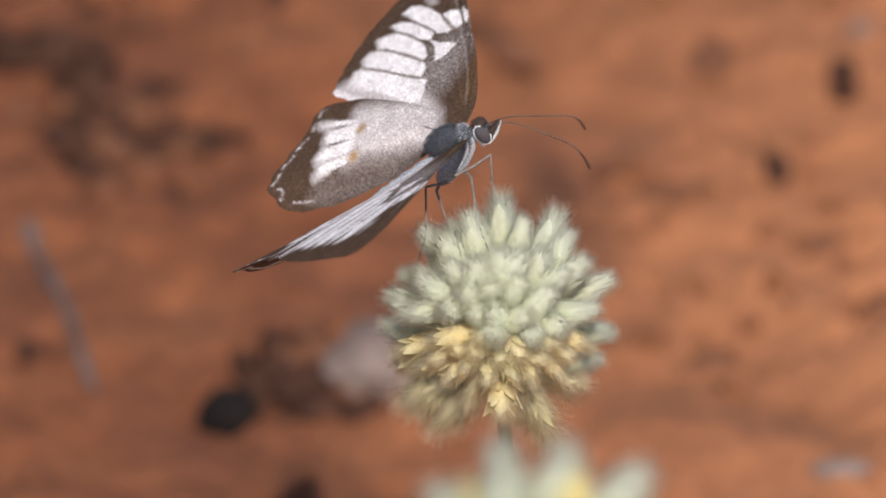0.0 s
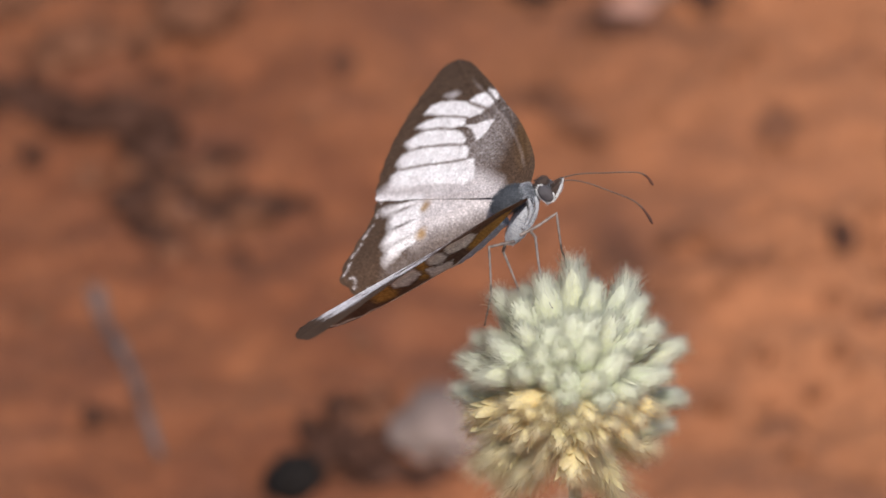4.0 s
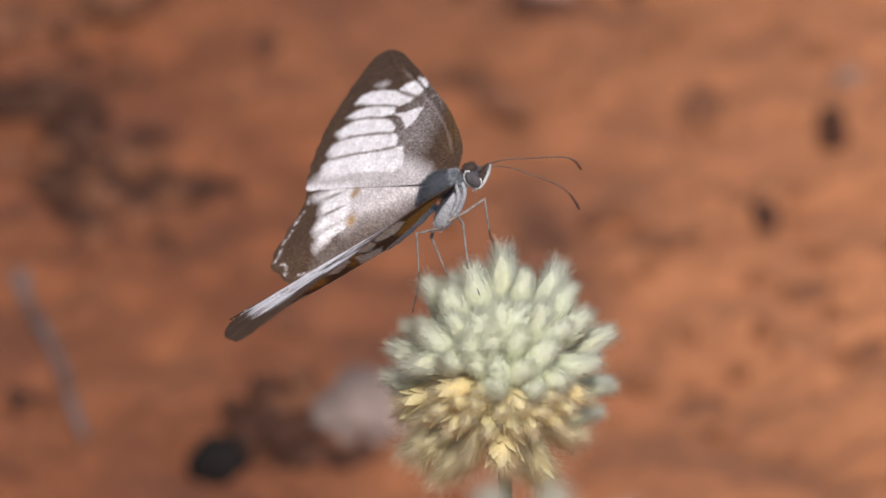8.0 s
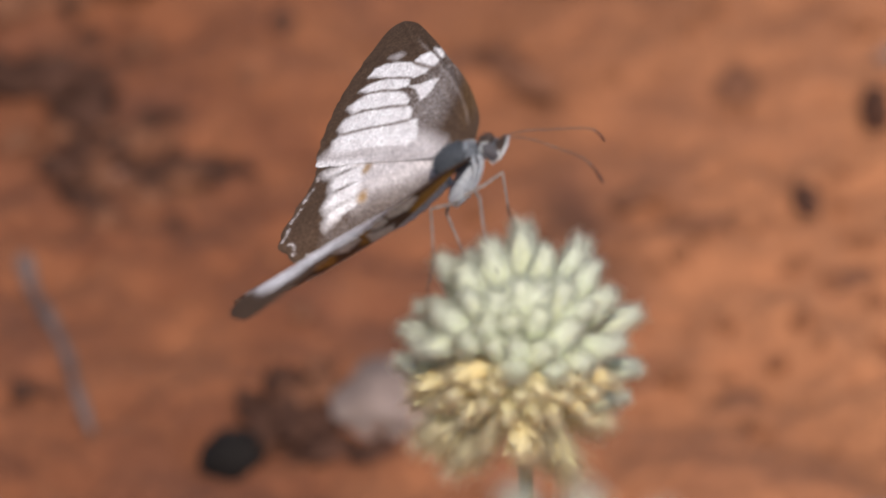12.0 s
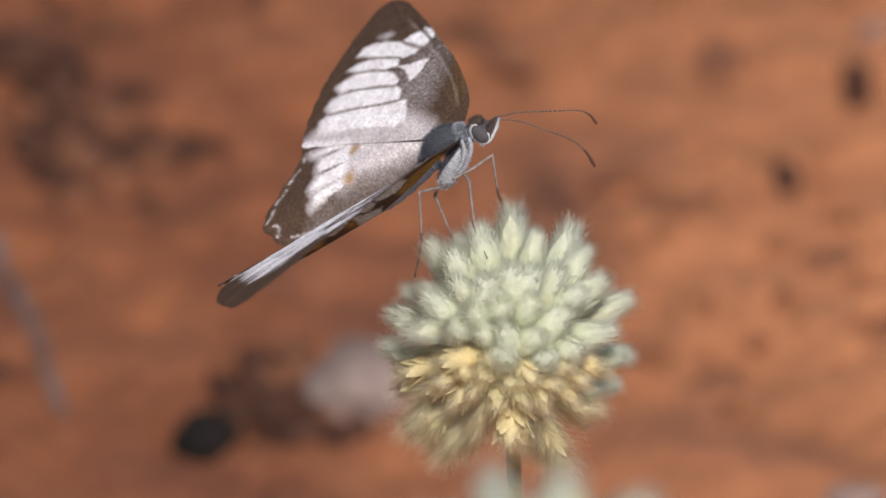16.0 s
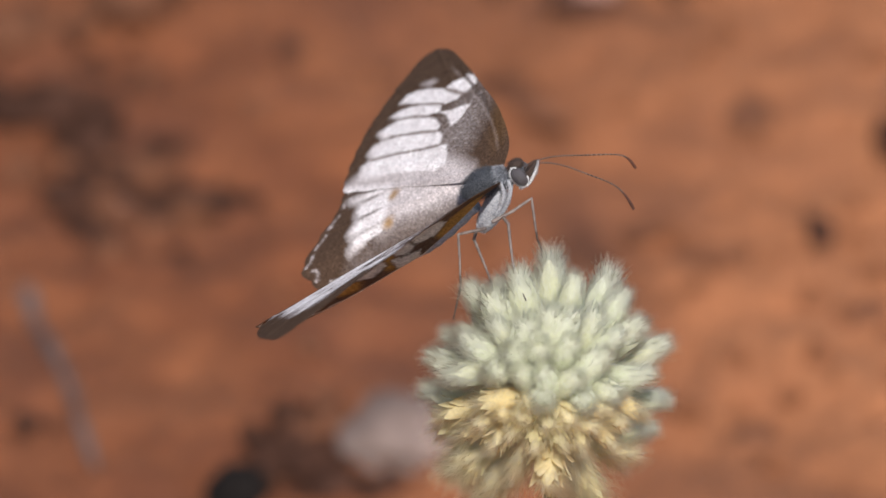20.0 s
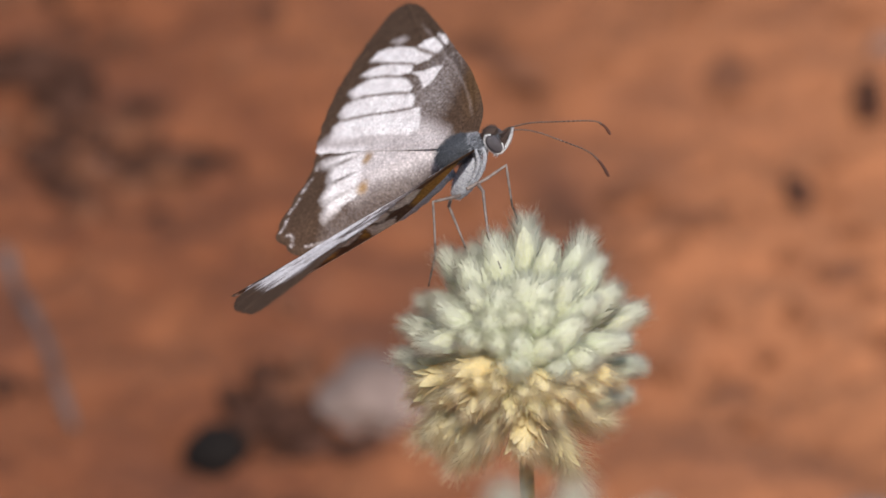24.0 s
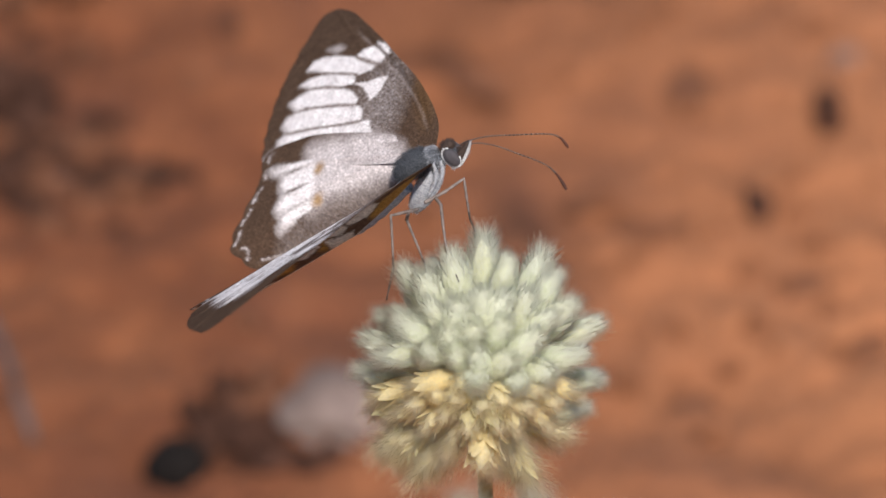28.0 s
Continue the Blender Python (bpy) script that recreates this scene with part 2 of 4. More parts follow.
def hair(bm, root, tip, width, slot=0, bend=None, face=None):
    """One hair: two narrow crossed blades that meet in a point."""
    root, tip = Vector(root), Vector(tip)
    way = tip - root
    side = way.orthogonal().normalized() * width
    side = Matrix.Rotation(random.random() * 6.28, 3, way.normalized()) @ side
    if face is not None:
        side = way.cross(face).normalized() * width
    mid = (root + tip) / 2 + (bend or Vector())
    a, b, c, d, e = (bm.verts.new(q) for q in (root - side, root + side, mid + side * 0.8, mid - side * 0.8, tip))
    for f in (bm.faces.new((a, b, c, d)), bm.faces.new((d, c, e))):
        f.material_index = slot


# ---- ground ----
def relief(x, y):
    """Height of the bare soil."""
    p = Vector((x, y, 0.0))
    near = max(0.0, 1.0 - (Vector((x, y - 0.1, 0)).length / 0.8) ** 2)
    h = 0.0034 * noise.fractal(p * 45, 0.9, 2.0, 4) + 0.0011 * noise.noise(p * 260) + 0.0004 * noise.noise(p * 620)
    return h * near + 0.02 * (1 - near) * noise.noise(p * 0.7)


def spread(lo, hi, step, far):
    """Grid lines: even between lo and hi, then wider and wider out to far."""
    inner = list(np.arange(lo, hi + step / 2, step))
    grow, out, gap, at = 1.22, [], step, 0.0
    while at < far:
        gap *= grow
        at += gap
        out.append(at)
    return [lo - a for a in out[::-1]] + inner + [inner[-1] + a for a in out]


def build_ground():
    xs, ys = spread(-0.10, 0.10, 0.0011, 4000), spread(0.12, 0.32, 0.0013, 4000)
    verts = [(x, y, relief(x, y)) for y in ys for x in xs]
    w = len(xs)
    faces = [(j * w + i, j * w + i + 1, (j + 1) * w + i + 1, (j + 1) * w + i) for j in range(len(ys) - 1) for i in range(w - 1)]
    mesh = bpy.data.meshes.new("ground")
    mesh.from_pydata(verts, [], faces)
    mesh.polygons.foreach_set("use_smooth", [True] * len(faces))
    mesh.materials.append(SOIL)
    return tagged(new("ground", mesh), "bare dry red-brown sandy soil with crumbs and hollows", "ground", kind="structure")


build_ground()


def rest(x, y):
    return relief(x * MM, y * MM) / MM


def lay(name, label, category, x, y, size, material, seed, turn=0.0, rough=0.22, sink=0.25, group="", pitch=1.6):
    """A stone or clod of half-sizes in mm, sunk a little into the soil at x, y in mm."""
    ob = part(name, blob([s * MM for s in size], seed, rough, 4 if max(size) > 3 else 3, pitch), material, None,
              m=pose(x * MM, y * MM, (rest(x, y) + size[2] * (1 - 2 * sink)) * MM, 0, 0, turn))
    return tagged(ob, label, category, group)


def build_stones():
    lay("black_pebble", "small glossy black pebble lying on red soil", "pebble", -31.9, 171.2, (3.6, 3.0, 3.0), BLACK, 1, 30, 0.15)
    lay("pale_stone", "smooth pale pinkish-grey stone among dark clods", "stone", -13.2, 179.0, (8.0, 6.4, 4.1), PALE, 2, 12, 0.20, sink=0.25)
    g = "clods beside the pale stone"
    for x, y, s, mat, seed in ((-27.6, 177.0, (2.3, 1.7, 1.6), DARK_CLOD, 3), (-23.6, 176.0, (2.4, 1.6, 1.3), DARK_CLOD, 4), (-25.2, 181.0, (1.6, 1.4, 1.2), CLOD, 5),
                               (-20.0, 178.0, (2.2, 1.6, 1.2), DARK_CLOD, 6), (-29.8, 173.8, (1.5, 1.3, 0.9), DARK_CLOD, 7), (-14.5, 178.5, (2.6, 1.4, 1.0), DARK_CLOD, 8), (-26.5, 183.5, (1.5, 1.3, 1.3), DARK_CLOD, 9), (-21.5, 171.5, (2.0, 1.5, 1.0), DARK_CLOD, 27), (-16.5, 170.0, (1.6, 1.3, 0.8), DARK_CLOD, 28), (-22.0, 182.0, (1.7, 1.4, 1.2), CLOD, 10)):
        s = [v * 1.5 for v in s]
        lay("soil_clod", "dark crumbly clod of soil beside a pale stone", "clod", x, y, s, mat, seed, seed * 40, 0.75, 0.2, g, 2.6)
    g = "clods in a heap"
    # the dark clods hold the shade among bits of crust in their colour
    for x, y, s, mat, seed, turn, word in ((-55.0, 246.8, (6.0, 2.4, 1.6), DARK_CLOD, 11, 8, "dark"), (-50.0, 243.4, (2.4, 3.8, 1.8), DARK_CLOD, 12, -12, "dark"),
                                           (-44.3, 238.6, (2.1, 2.4, 1.5), CLOD, 13, 20, "brown"), (-46.9, 236.4, (1.6, 2.2, 1.4), DARK_CLOD, 14, 10, "dark"),
                                           (-39.9, 243.6, (1.2, 1.1, 0.9), DARK_CLOD, 17, 30, "dark"), (-38.8, 235.6, (4.6, 1.6, 0.9), DARK_CLOD, 18, 4, "dark"),
                                           (-46.0, 230.8, (1.9, 1.0, 0.8), PINK, 15, 5, "pinkish"), (-52.3, 230.6, (2.8, 1.9, 1.2), DARK_CLOD, 16, -10, "dark"),
                                           (-47.6, 228.4, (3.8, 1.1, 0.7), CLOD, 19, -8, "brown"), (-49.6, 223.2, (3.2, 1.5, 1.0), DARK_CLOD, 20, -38, "dark"),
                                           (-42.8, 226.2, (1.5, 1.9, 0.8), CLOD, 30, 15, "brown"), (-58.0, 237.0, (2.2, 1.6, 1.1), CLOD, 29, 40, "brown")):
        s = [v * 1.05 for v in s]
        lay("soil_clod", f"{word} crumbly clod in a loose heap on red soil", "clod", x, y, s, mat, seed, turn, 0.7, 0.28, g, 2.2)
    g = "clods at the edge of the litter"
    for x, y, s, mat, seed in ((-68.0, 278.0, (3.0, 3.0, 2.0), CLOD, 21), (-60.5, 266.0, (3.4, 2.2, 1.6), CLOD, 22), (-46.0, 272.0, (3.8, 3.0, 1.5), CLOD, 23),
                               (-69.5, 257.0, (2.0, 4.0, 1.6), DARK_CLOD, 24), (-54.0, 281.0, (3.0, 2.6, 1.4), CLOD, 25), (-63.0, 252.0, (1.7, 2.2, 1.2), DARK_CLOD, 26)):
        s = [v * 1.4 for v in s]
        lay("soil_clod", "low brown clod of soil on bare ground", "clod", x, y, s, mat, seed, seed * 25, 0.7, 0.3, g, 2.4)
    g = "stones at the far edge"
    lay("dark_stone", "dark bluish-grey stone on red soil", "stone", -4.4, 284.8, (3.9, 2.6, 2.4), BLACK, 31, 10, 0.2, 0.25, g)
    lay("grey_stone", "pale grey rough stone on red soil", "stone", 4.2, 285.6, (4.4, 3.2, 2.5), GREY_CLOD, 32, 30, 0.3, 0.25, g)
    lay("grey_stone", "grey-brown rough stone beside a paler one", "stone", 9.6, 280.0, (2.6, 2.4, 1.8), GREY_CLOD, 37, 70, 0.35, 0.25, g)
    lay("pink_stone", "rounded pinkish stone with a dark clod for shade under it", "stone", 6.4, 273.6, (3.3, 2.1, 1.8), PINK, 33, 15, 0.2, 0.2, g)
    # this clod's dark colour stands in for the shade under the pinkish stone
    lay("soil_clod", "dark clod standing in for the shade under a pinkish stone", "clod", 5.0, 269.6, (3.6, 1.6, 1.0), DARK_CLOD, 34, 0, 0.4, 0.25, g)
    lay("soil_clod", "dark clod of soil beside a grey stone", "clod", 15.0, 282.0, (2.6, 4.2, 2.0), DARK_CLOD, 35, 20, 0.4, 0.25, g)
    lay("soil_clod", "grey-brown clod of soil on bare ground", "clod", 31.0, 289.0, (4.0, 2.6, 1.4), GREY_CLOD, 36, 20, 0.4, 0.3, g)
    g = "loose bits on the sand"
    lay("seed_husk", "dark brown upright husk on sandy soil", "husk", 39.8, 242.0, (1.7, 2.2, 3.4), DARK_CLOD, 41, 10, 0.25, 0.2, g)
    lay("grey_chip", "small grey chip of stone on sandy soil", "stone", 42.0, 257.5, (1.8, 1.6, 1.0), GREY_CLOD, 42, 40, 0.2, 0.25, g)
    for x, y, s, mat, seed in ((31.4, 223.8, (1.2, 2.0, 1.3), DARK_CLOD, 43), (12.4, 224.6, (2.6, 1.2, 0.7), CLOD, 44), (4.0, 216.5, (2.6, 2.2, 0.9), CLOD, 45),
                               (23.5, 184.3, (2.3, 1.4, 0.7), CLOD, 46), (42.6, 196.0, (2.0, 1.1, 0.7), CLOD, 47), (-28.3, 262.1, (1.2, 1.4, 0.9), DARK_CLOD, 48),
                               (-32.0, 252.7, (1.0, 1.3, 0.6), CLOD, 49), (-0.9, 251.0, (1.6, 5.0, 0.8), CLOD, 50), (24.0, 251.0, (2.0, 3.2, 0.7), CLOD, 51),
                               (18.0, 219.0, (4.6, 1.0, 0.5), CLOD, 52), (36.0, 209.0, (3.0, 1.3, 0.6), CLOD, 53), (-24.8, 198.5, (1.0, 1.1, 0.7), CLOD, 54), (46.0, 216.0, (2.2, 1.0, 0.5), CLOD, 55)):
        s = [v * 1.25 for v in s]
        lay("soil_crumb", "small dark crumb of soil on bare sandy ground", "clod", x, y, s, mat, seed, seed * 20 % 60, 0.4, 0.3, g, 2.2)
    lay("pale_chip", "flat pale grey chip of stone on red soil", "stone", 37.4, 158.5, (3.4, 1.6, 1.0), PALE, 61, 5, 0.2, 0.3)


build_stones()


def build_scatter():
    """Small clods strewn through the heap and the litter."""
    rng = random.Random(21)
    meshes = []
    for i in range(6):
        bm = blob((1.0 * MM, 0.9 * MM, 0.7 * MM), 70 + i, 0.8, 3, 2.4)
        mesh = bpy.data.meshes.new("soil_crumb")
        bm.to_mesh(mesh)
        bm.free()
        meshes.append((mesh, i))
    for mesh, i in meshes:
        mesh.materials.append((DARK_CLOD, CLOD, DARK_CLOD, CLOD, SAND_CLOD, SAND_CLOD)[i])
    for cx, cy, sx, sy, count in ((-45, 233, 5, 5, 40), (-60, 266, 11, 12, 36), (-24, 178, 6, 4, 26), (4, 284, 9, 5, 18), (-55, 205, 9, 14, 5), (25, 225, 24, 34, 64)):
        for _ in range(count):
            x, y, k = rng.gauss(cx, sx), rng.gauss(cy, sy), rng.uniform(0.5, 1.4) * (1.0 if cx > 0 else 1.35)
            ob = part("soil_crumb", rng.choice(meshes[4:] if cx == 25 else meshes[:4])[0], None, None, "", pose(x * MM, y * MM, (rest(x, y) + 0.25 * k) * MM, 0, 0, rng.uniform(0, 360)) @ Matrix.Scale(k, 4))
            tagged(ob, "small rough crumb of soil on bare ground", "clod", "loose soil crumbs")


build_scatter()


def build_twig():
    pts = [(-56.2, 211.5), (-55.0, 206.5), (-52.6, 197.5), (-50.4, 190.0), (-49.5, 184.5), (-47.4, 176.0)]
    line = curve_through([Vector((x * MM, y * MM, (rest(x, y) + 0.7) * MM)) for x, y in pts], 8)
    bm = tube(bmesh.new(), line, lambda u: (0.95 - 0.45 * u + 0.14 * math.sin(u * 23)) * MM, 8)
    tagged(part("twig", bm, TWIG, None), "thin grey curved dry twig lying on red soil", "twig")


build_twig()


def build_crumbs():
    """Grains too many to count, joined."""
    rng = random.Random(5)
    verts, faces = [], []
    for _ in range(2600):
        x, y = rng.uniform(-85, 75), rng.uniform(145, 315)
        r = rng.uniform(0.15, 0.45) * (2.0 if rng.random() < 0.06 else 1.0)
        z = rest(x, y) + r * 0.3
        i = len(verts)
        for d in ((1, 0, 0), (-1, 0, 0), (0, 1, 0), (0, -1, 0), (0, 0, 1), (0, 0, -1)):
            k = r * rng.uniform(0.6, 1.3)
            verts.append(((x + d[0] * k) * MM, (y + d[1] * k) * MM, (z + d[2] * k * 0.8) * MM))
        faces += [(i + a, i + b, i + c) for a, b, c in ((0, 2, 4), (2, 1, 4), (1, 3, 4), (3, 0, 4), (2, 0, 5), (1, 2, 5), (3, 1, 5), (0, 3, 5))]
    mesh = bpy.data.meshes.new("soil_crumbs")
    mesh.from_pydata(verts, [], faces)
    mesh.materials.append(SAND_CLOD)
    tagged(new("soil_crumbs", mesh), "scattered fine brown soil crumbs and grit", "grit", kind="stuff")


build_crumbs()


# ---- flowers ----
def floret_mesh(name, length, width, bracts, hairs, flare, hair_length, seed, materials):
    """A papery floret: a pointed heart wrapped in overlapping keeled bracts, with soft wool along them."""
    rng = random.Random(seed)
    random.seed(seed)
    bm = bmesh.new()
    soft_way = []

    def girth(u):
        return width * math.sin(math.pi * (0.15 + 0.80 * u)) ** 0.62 * (1 - 0.18 * u)

    sides, rings = 9, 6
    rows = []
    for j in range(rings + 1):
        u = j / rings
        rows.append([bm.verts.new((0.86 * girth(u) * math.cos(2 * math.pi * k / sides), 0.86 * girth(u) * math.sin(2 * math.pi * k / sides), length * u * 0.92)) for k in range(sides)])
    for j in range(rings):
        for k in range(sides):
            bm.faces.new((rows[j][k], rows[j][(k + 1) % sides], rows[j + 1][(k + 1) % sides], rows[j + 1][k]))
    bm.faces.new(rows[-1])
    for b in range(bracts):
        a = b * 2.39996 + rng.uniform(-0.2, 0.2)
        u0, u1 = 0.42 * b / bracts, min(1.0, 0.60 + 0.40 * b / bracts + rng.uniform(-0.05, 0.05))
        out_by = flare * rng.uniform(0.5, 1.3)
        strip = []
        for j in range(6):
            s = j / 5
            u = u0 + (u1 - u0) * s
            r = girth(min(u, 0.98)) * 1.0 + 0.03 * width + out_by * width * s ** 3
            half = 0.62 * width * math.sin(math.pi * (0.22 + 0.78 * s)) ** 0.8
            turn = min(0.95, half / max(r, 0.3 * width))
            strip.append([bm.verts.new((k * math.cos(a + d * turn), k * math.sin(a + d * turn), length * u)) for d, k in ((-1, r * 0.97), (0, r * 1.05), (1, r * 0.97))])
        for p, q in zip(strip, strip[1:]):
            for k in range(2):
                bm.faces.new((p[k], p[k + 1], q[k + 1], q[k]))
    bm.normal_update()
    normals = [v.normal.copy() for v in bm.verts]
    for _ in range(hairs):
        u = rng.uniform(0.02, 0.99) ** 0.8
        a = rng.uniform(0, 6.283)
        out = Vector((math.cos(a), math.sin(a), 0))
        root = out * girth(u) * 0.95 + Vector((0, 0, u * length))
        if rng.random() < 0.05:
            # a brush of wool at the tip
            u, root = 1.0, out * girth(1.0) * rng.random() + Vector((0, 0, 0.9 * length))
        way = (out * rng.uniform(-0.02, 0.34 + flare) + Vector((rng.gauss(0, 0.14), rng.gauss(0, 0.14), rng.uniform(0.7, 1.1)))).normalized()
        up = 0.3 + 1.4 * u * u
        hair(bm, root, root + way * hair_length * rng.uniform(0.3, 1.2), 0.012 * MM, 1, Vector((rng.gauss(0, 1), rng.gauss(0, 1), 0)) * 0.10 * hair_length, out + Vector((rng.gauss(0, 0.3), rng.gauss(0, 0.3), up)))
        # wool is shaded as one soft coat round the floret
        normals += [(out + Vector((rng.gauss(0, 0.2), rng.gauss(0, 0.2), up))).normalized()] * 5
    for f in bm.faces:
        f.smooth = True
    mesh = bpy.data.meshes.new(name)
    bm.to_mesh(mesh)
    bm.free()
    mesh.normals_split_custom_set_from_vertices(normals)
    for x in materials:
        mesh.materials.append(x)
    return mesh


WHITE_FLORETS = [floret_mesh("floret", (5.4 + 0.3 * i) * MM, (1.14 + 0.08 * i) * MM, 11, 3200, 0.08 + 0.08 * i, 1.55 * MM, 70 + i, (WHITE_BRACT, WHITE_WOOL)) for i in range(4)]
STRAW_FLORETS = [floret_mesh("floret", (4.8 + 0.4 * i) * MM, (1.04 + 0.10 * i) * MM, 14, 1500, 0.34 + 0.18 * i, 1.9 * MM, 80 + i, (STRAW_BRACT, STRAW_WOOL)) for i in range(4)]
TUFT_FLORETS = [floret_mesh("floret", (4.6 + 0.5 * i) * MM, (0.62 + 0.07 * i) * MM, 9, 2000, 0.60 + 0.25 * i, 2.7 * MM, 90 + i, (STRAW_BRACT, STRAW_WOOL)) for i in range(3)]
YELLOW_FLORETS = [floret_mesh("floret", (5.0 + 0.3 * i) * MM, (0.95 + 0.06 * i) * MM, 11, 900, 0.2, 1.0 * MM, 95 + i, (YELLOW_BRACT, STRAW_WOOL)) for i in range(2)]


def aim_z(way, turn):
    """A turn that points z along way."""
    return way.to_track_quat("Z", "Y").to_matrix().to_4x4() @ pose(0, 0, 0, 0, 0, turn)


def seen_way(x, y, z):
    """From the sight's own axes (right, up, back) to the world's."""
    s, c = math.sin(radians(TILT)), math.cos(radians(TILT))
    return Vector((x, y * s - z * c, y * c + z * s))


AGED = seen_way(-0.12, -0.99, 0.0)  # the side on which the florets have gone over to straw


TOWARDS = seen_way(0, 0, 1.0)
HEART = seen_way(0.0, -1.2 * MM, 0.0)  # the florets spread from a little below the middle of the head

# tips of the florets that face the sight, in its axes (right, up), in mm from the middle of the head
WHITE_TIPS = [(0.4, 11.1), (-2.6, 9.4), (-6.9, 8.1), (-5.2, 7.4), (2.6, 9.1), (5.9, 9.6), (7.1, 7.6), (8.6, 5.0), (10.7, 3.2), (-10.4, 1.8), (-8.8, 0.2),
              (-7.2, 3.3), (-4.7, 4.9), (-2.0, 4.8), (0.3, 5.9), (2.4, 5.7), (4.5, 5.8), (6.6, 3.9), (-3.1, 2.3), (-0.6, 2.8), (2.2, 3.2), (5.2, 2.0), (-0.4, 0.3),
              (2.9, -0.2), (6.6, -1.5), (-2.4, 0.3), (-5.0, 0.4), (-0.2, -2.2), (3.9, -2.4), (9.2, 0.4)]
STRAW_TIPS = [(-6.4, -2.6), (-6.2, -4.4), (-4.2, -3.4), (-2.4, -3.9), (-3.2, -5.4), (0.4, -4.6), (2.4, -4.2), (4.6, -4.6), (7.2, -4.2), (1.8, -6.4), (-7.8, -5.4), (9.0, -3.2),
              (-5.0, -6.6), (3.6, -6.6), (-1.0, -6.6), (6.4, -6.2), (5.6, -3.0), (-1.6, -2.6)]
TUFT_TIPS = [(-8.0, -7.4), (-7.4, -9.4), (-5.6, -10.8), (-3.8, -10.2), (3.0, -9.0), (4.2, -10.6), (5.0, -12.0), (-6.2, -8.2), (7.9, -6.9), (-4.4, -8.6), (-2.6, -8.2), (2.2, -10.2), (-8.6, -8.4)]


def tip_place(x, y, reach):
    """A tip on the head's rounded front, from the sight's right and up."""
    x, y = 0.935 * x, 0.935 * y
    return seen_way(x, y, math.sqrt(max(0.3, reach * reach - x * x - y * y))) * MM


def build_stem(plant, height, size, rng, seed):
    line = curve_through([Vector((0, 0, -0.004)), Vector((-0.0012, 0.001, height * 0.35)), Vector((0.0010, -0.001, height * 0.7)), Vector((0.0004, 0, height - 0.0055)), Vector((0, 0, height))], 8)
    bm = tube(bmesh.new(), line, lambda u: (0.85 - 0.27 * u + (0.35 if u > 0.93 else 0)) * MM * size, 10)
    random.seed(seed)
    for _ in range(420):
        u = rng.random() ** 0.5
        p = line[int(u * (len(line) - 1))].lerp(line[min(int(u * (len(line) - 1)) + 1, len(line) - 1)], rng.random())
        a = rng.uniform(0, 6.283)
        out = Vector((math.cos(a), math.sin(a), rng.uniform(-0.9, 0.3)))
        hair(bm, p + 0.0008 * out, p + out.normalized() * rng.uniform(0.0015, 0.0026), 0.018 * MM, 1)
    part("stem", bm, (STEM, STRAW_WOOL), plant, "olive-brown hairy stem")


def build_plant(height, seed, size, tips, straw, tufts, label, low_meshes, low_label, aged):
    """A stem with a globe of woolly florets, its foot at the thing's origin."""
    rng = random.Random(seed)
    plant = tagged(new("globe_flower"), label, "flower", "woolly globe flowers")
    build_stem(plant, height, size, rng, seed)
    bm = ball(HEART * size, (5.0 * MM * size, 5.0 * MM * size, 4.6 * MM * size), 4, 0.10)
    for _ in range(5000):
        way = Vector((rng.gauss(0, 1), rng.gauss(0, 1), rng.gauss(0, 1))).normalized()
        # felted wool between the florets, lying along the head
        lie = way.cross(Vector((rng.gauss(0, 1), rng.gauss(0, 1), rng.gauss(0, 1)))).normalized() + 0.3 * way
        at = HEART * size + way * 4.9 * MM * size
        hair(bm, at, at + lie * rng.uniform(0.6, 1.6) * MM * size, 0.022 * MM, 1, None, way)
    core = part("flower_head", bm, (CORE, WHITE_WOOL), plant, "woolly globe of white-green and straw florets", pose(0, 0, height))

    def add(tip, meshes, word):
        mesh = rng.choice(meshes)
        way = tip - HEART * size
        if word:
            # the old florets lie over, across the sight
            way = way - 0.5 * way.dot(TOWARDS) * TOWARDS
        long = max(v.co.z for v in mesh.vertices[:60])
        k = size * rng.uniform(0.84, 1.14) * min(1.15, max(0.85, way.length / (9.8 * MM * size)))
        loose = 0.20 if word else 0.15
        lean = (way.normalized() + Vector((rng.gauss(0, loose), rng.gauss(0, loose), rng.gauss(0, loose)))).normalized()
        part("floret", mesh, None, core, word, Matrix.Translation(tip - lean * long * k) @ aim_z(lean, rng.uniform(0, 360)) @ Matrix.Scale(k, 4))

    taken = []
    for points, meshes, word, reach in ((tips, WHITE_FLORETS, "", 10.3), (straw, STRAW_FLORETS, "straw-yellow woolly floret", 9.6), (tufts, TUFT_FLORETS, "straw-coloured floret with long wool", 9.0)):
        for x, y in points:
            tip = tip_place(x, y, reach) * size
            add(tip, meshes, word)
            taken.append(tip - HEART * size)
    for i in range(104):
        z = 1 - 2 * (i + 0.5) / 104
        a = i * 2.39996 + rng.uniform(-0.15, 0.15)
        r = math.sqrt(max(0, 1 - z * z))
        way = Vector((r * math.cos(a), r * math.sin(a), z))
        if z < -0.80 or any(way.angle(v) < 0.30 for v in taken):
            continue
        low = way.dot(AGED) > aged + rng.uniform(-0.2, 0.2)
        add(HEART * size + way * rng.uniform(9.2, 10.4) * MM * size, low_meshes if low else WHITE_FLORETS, low_label if low else "")
    return plant


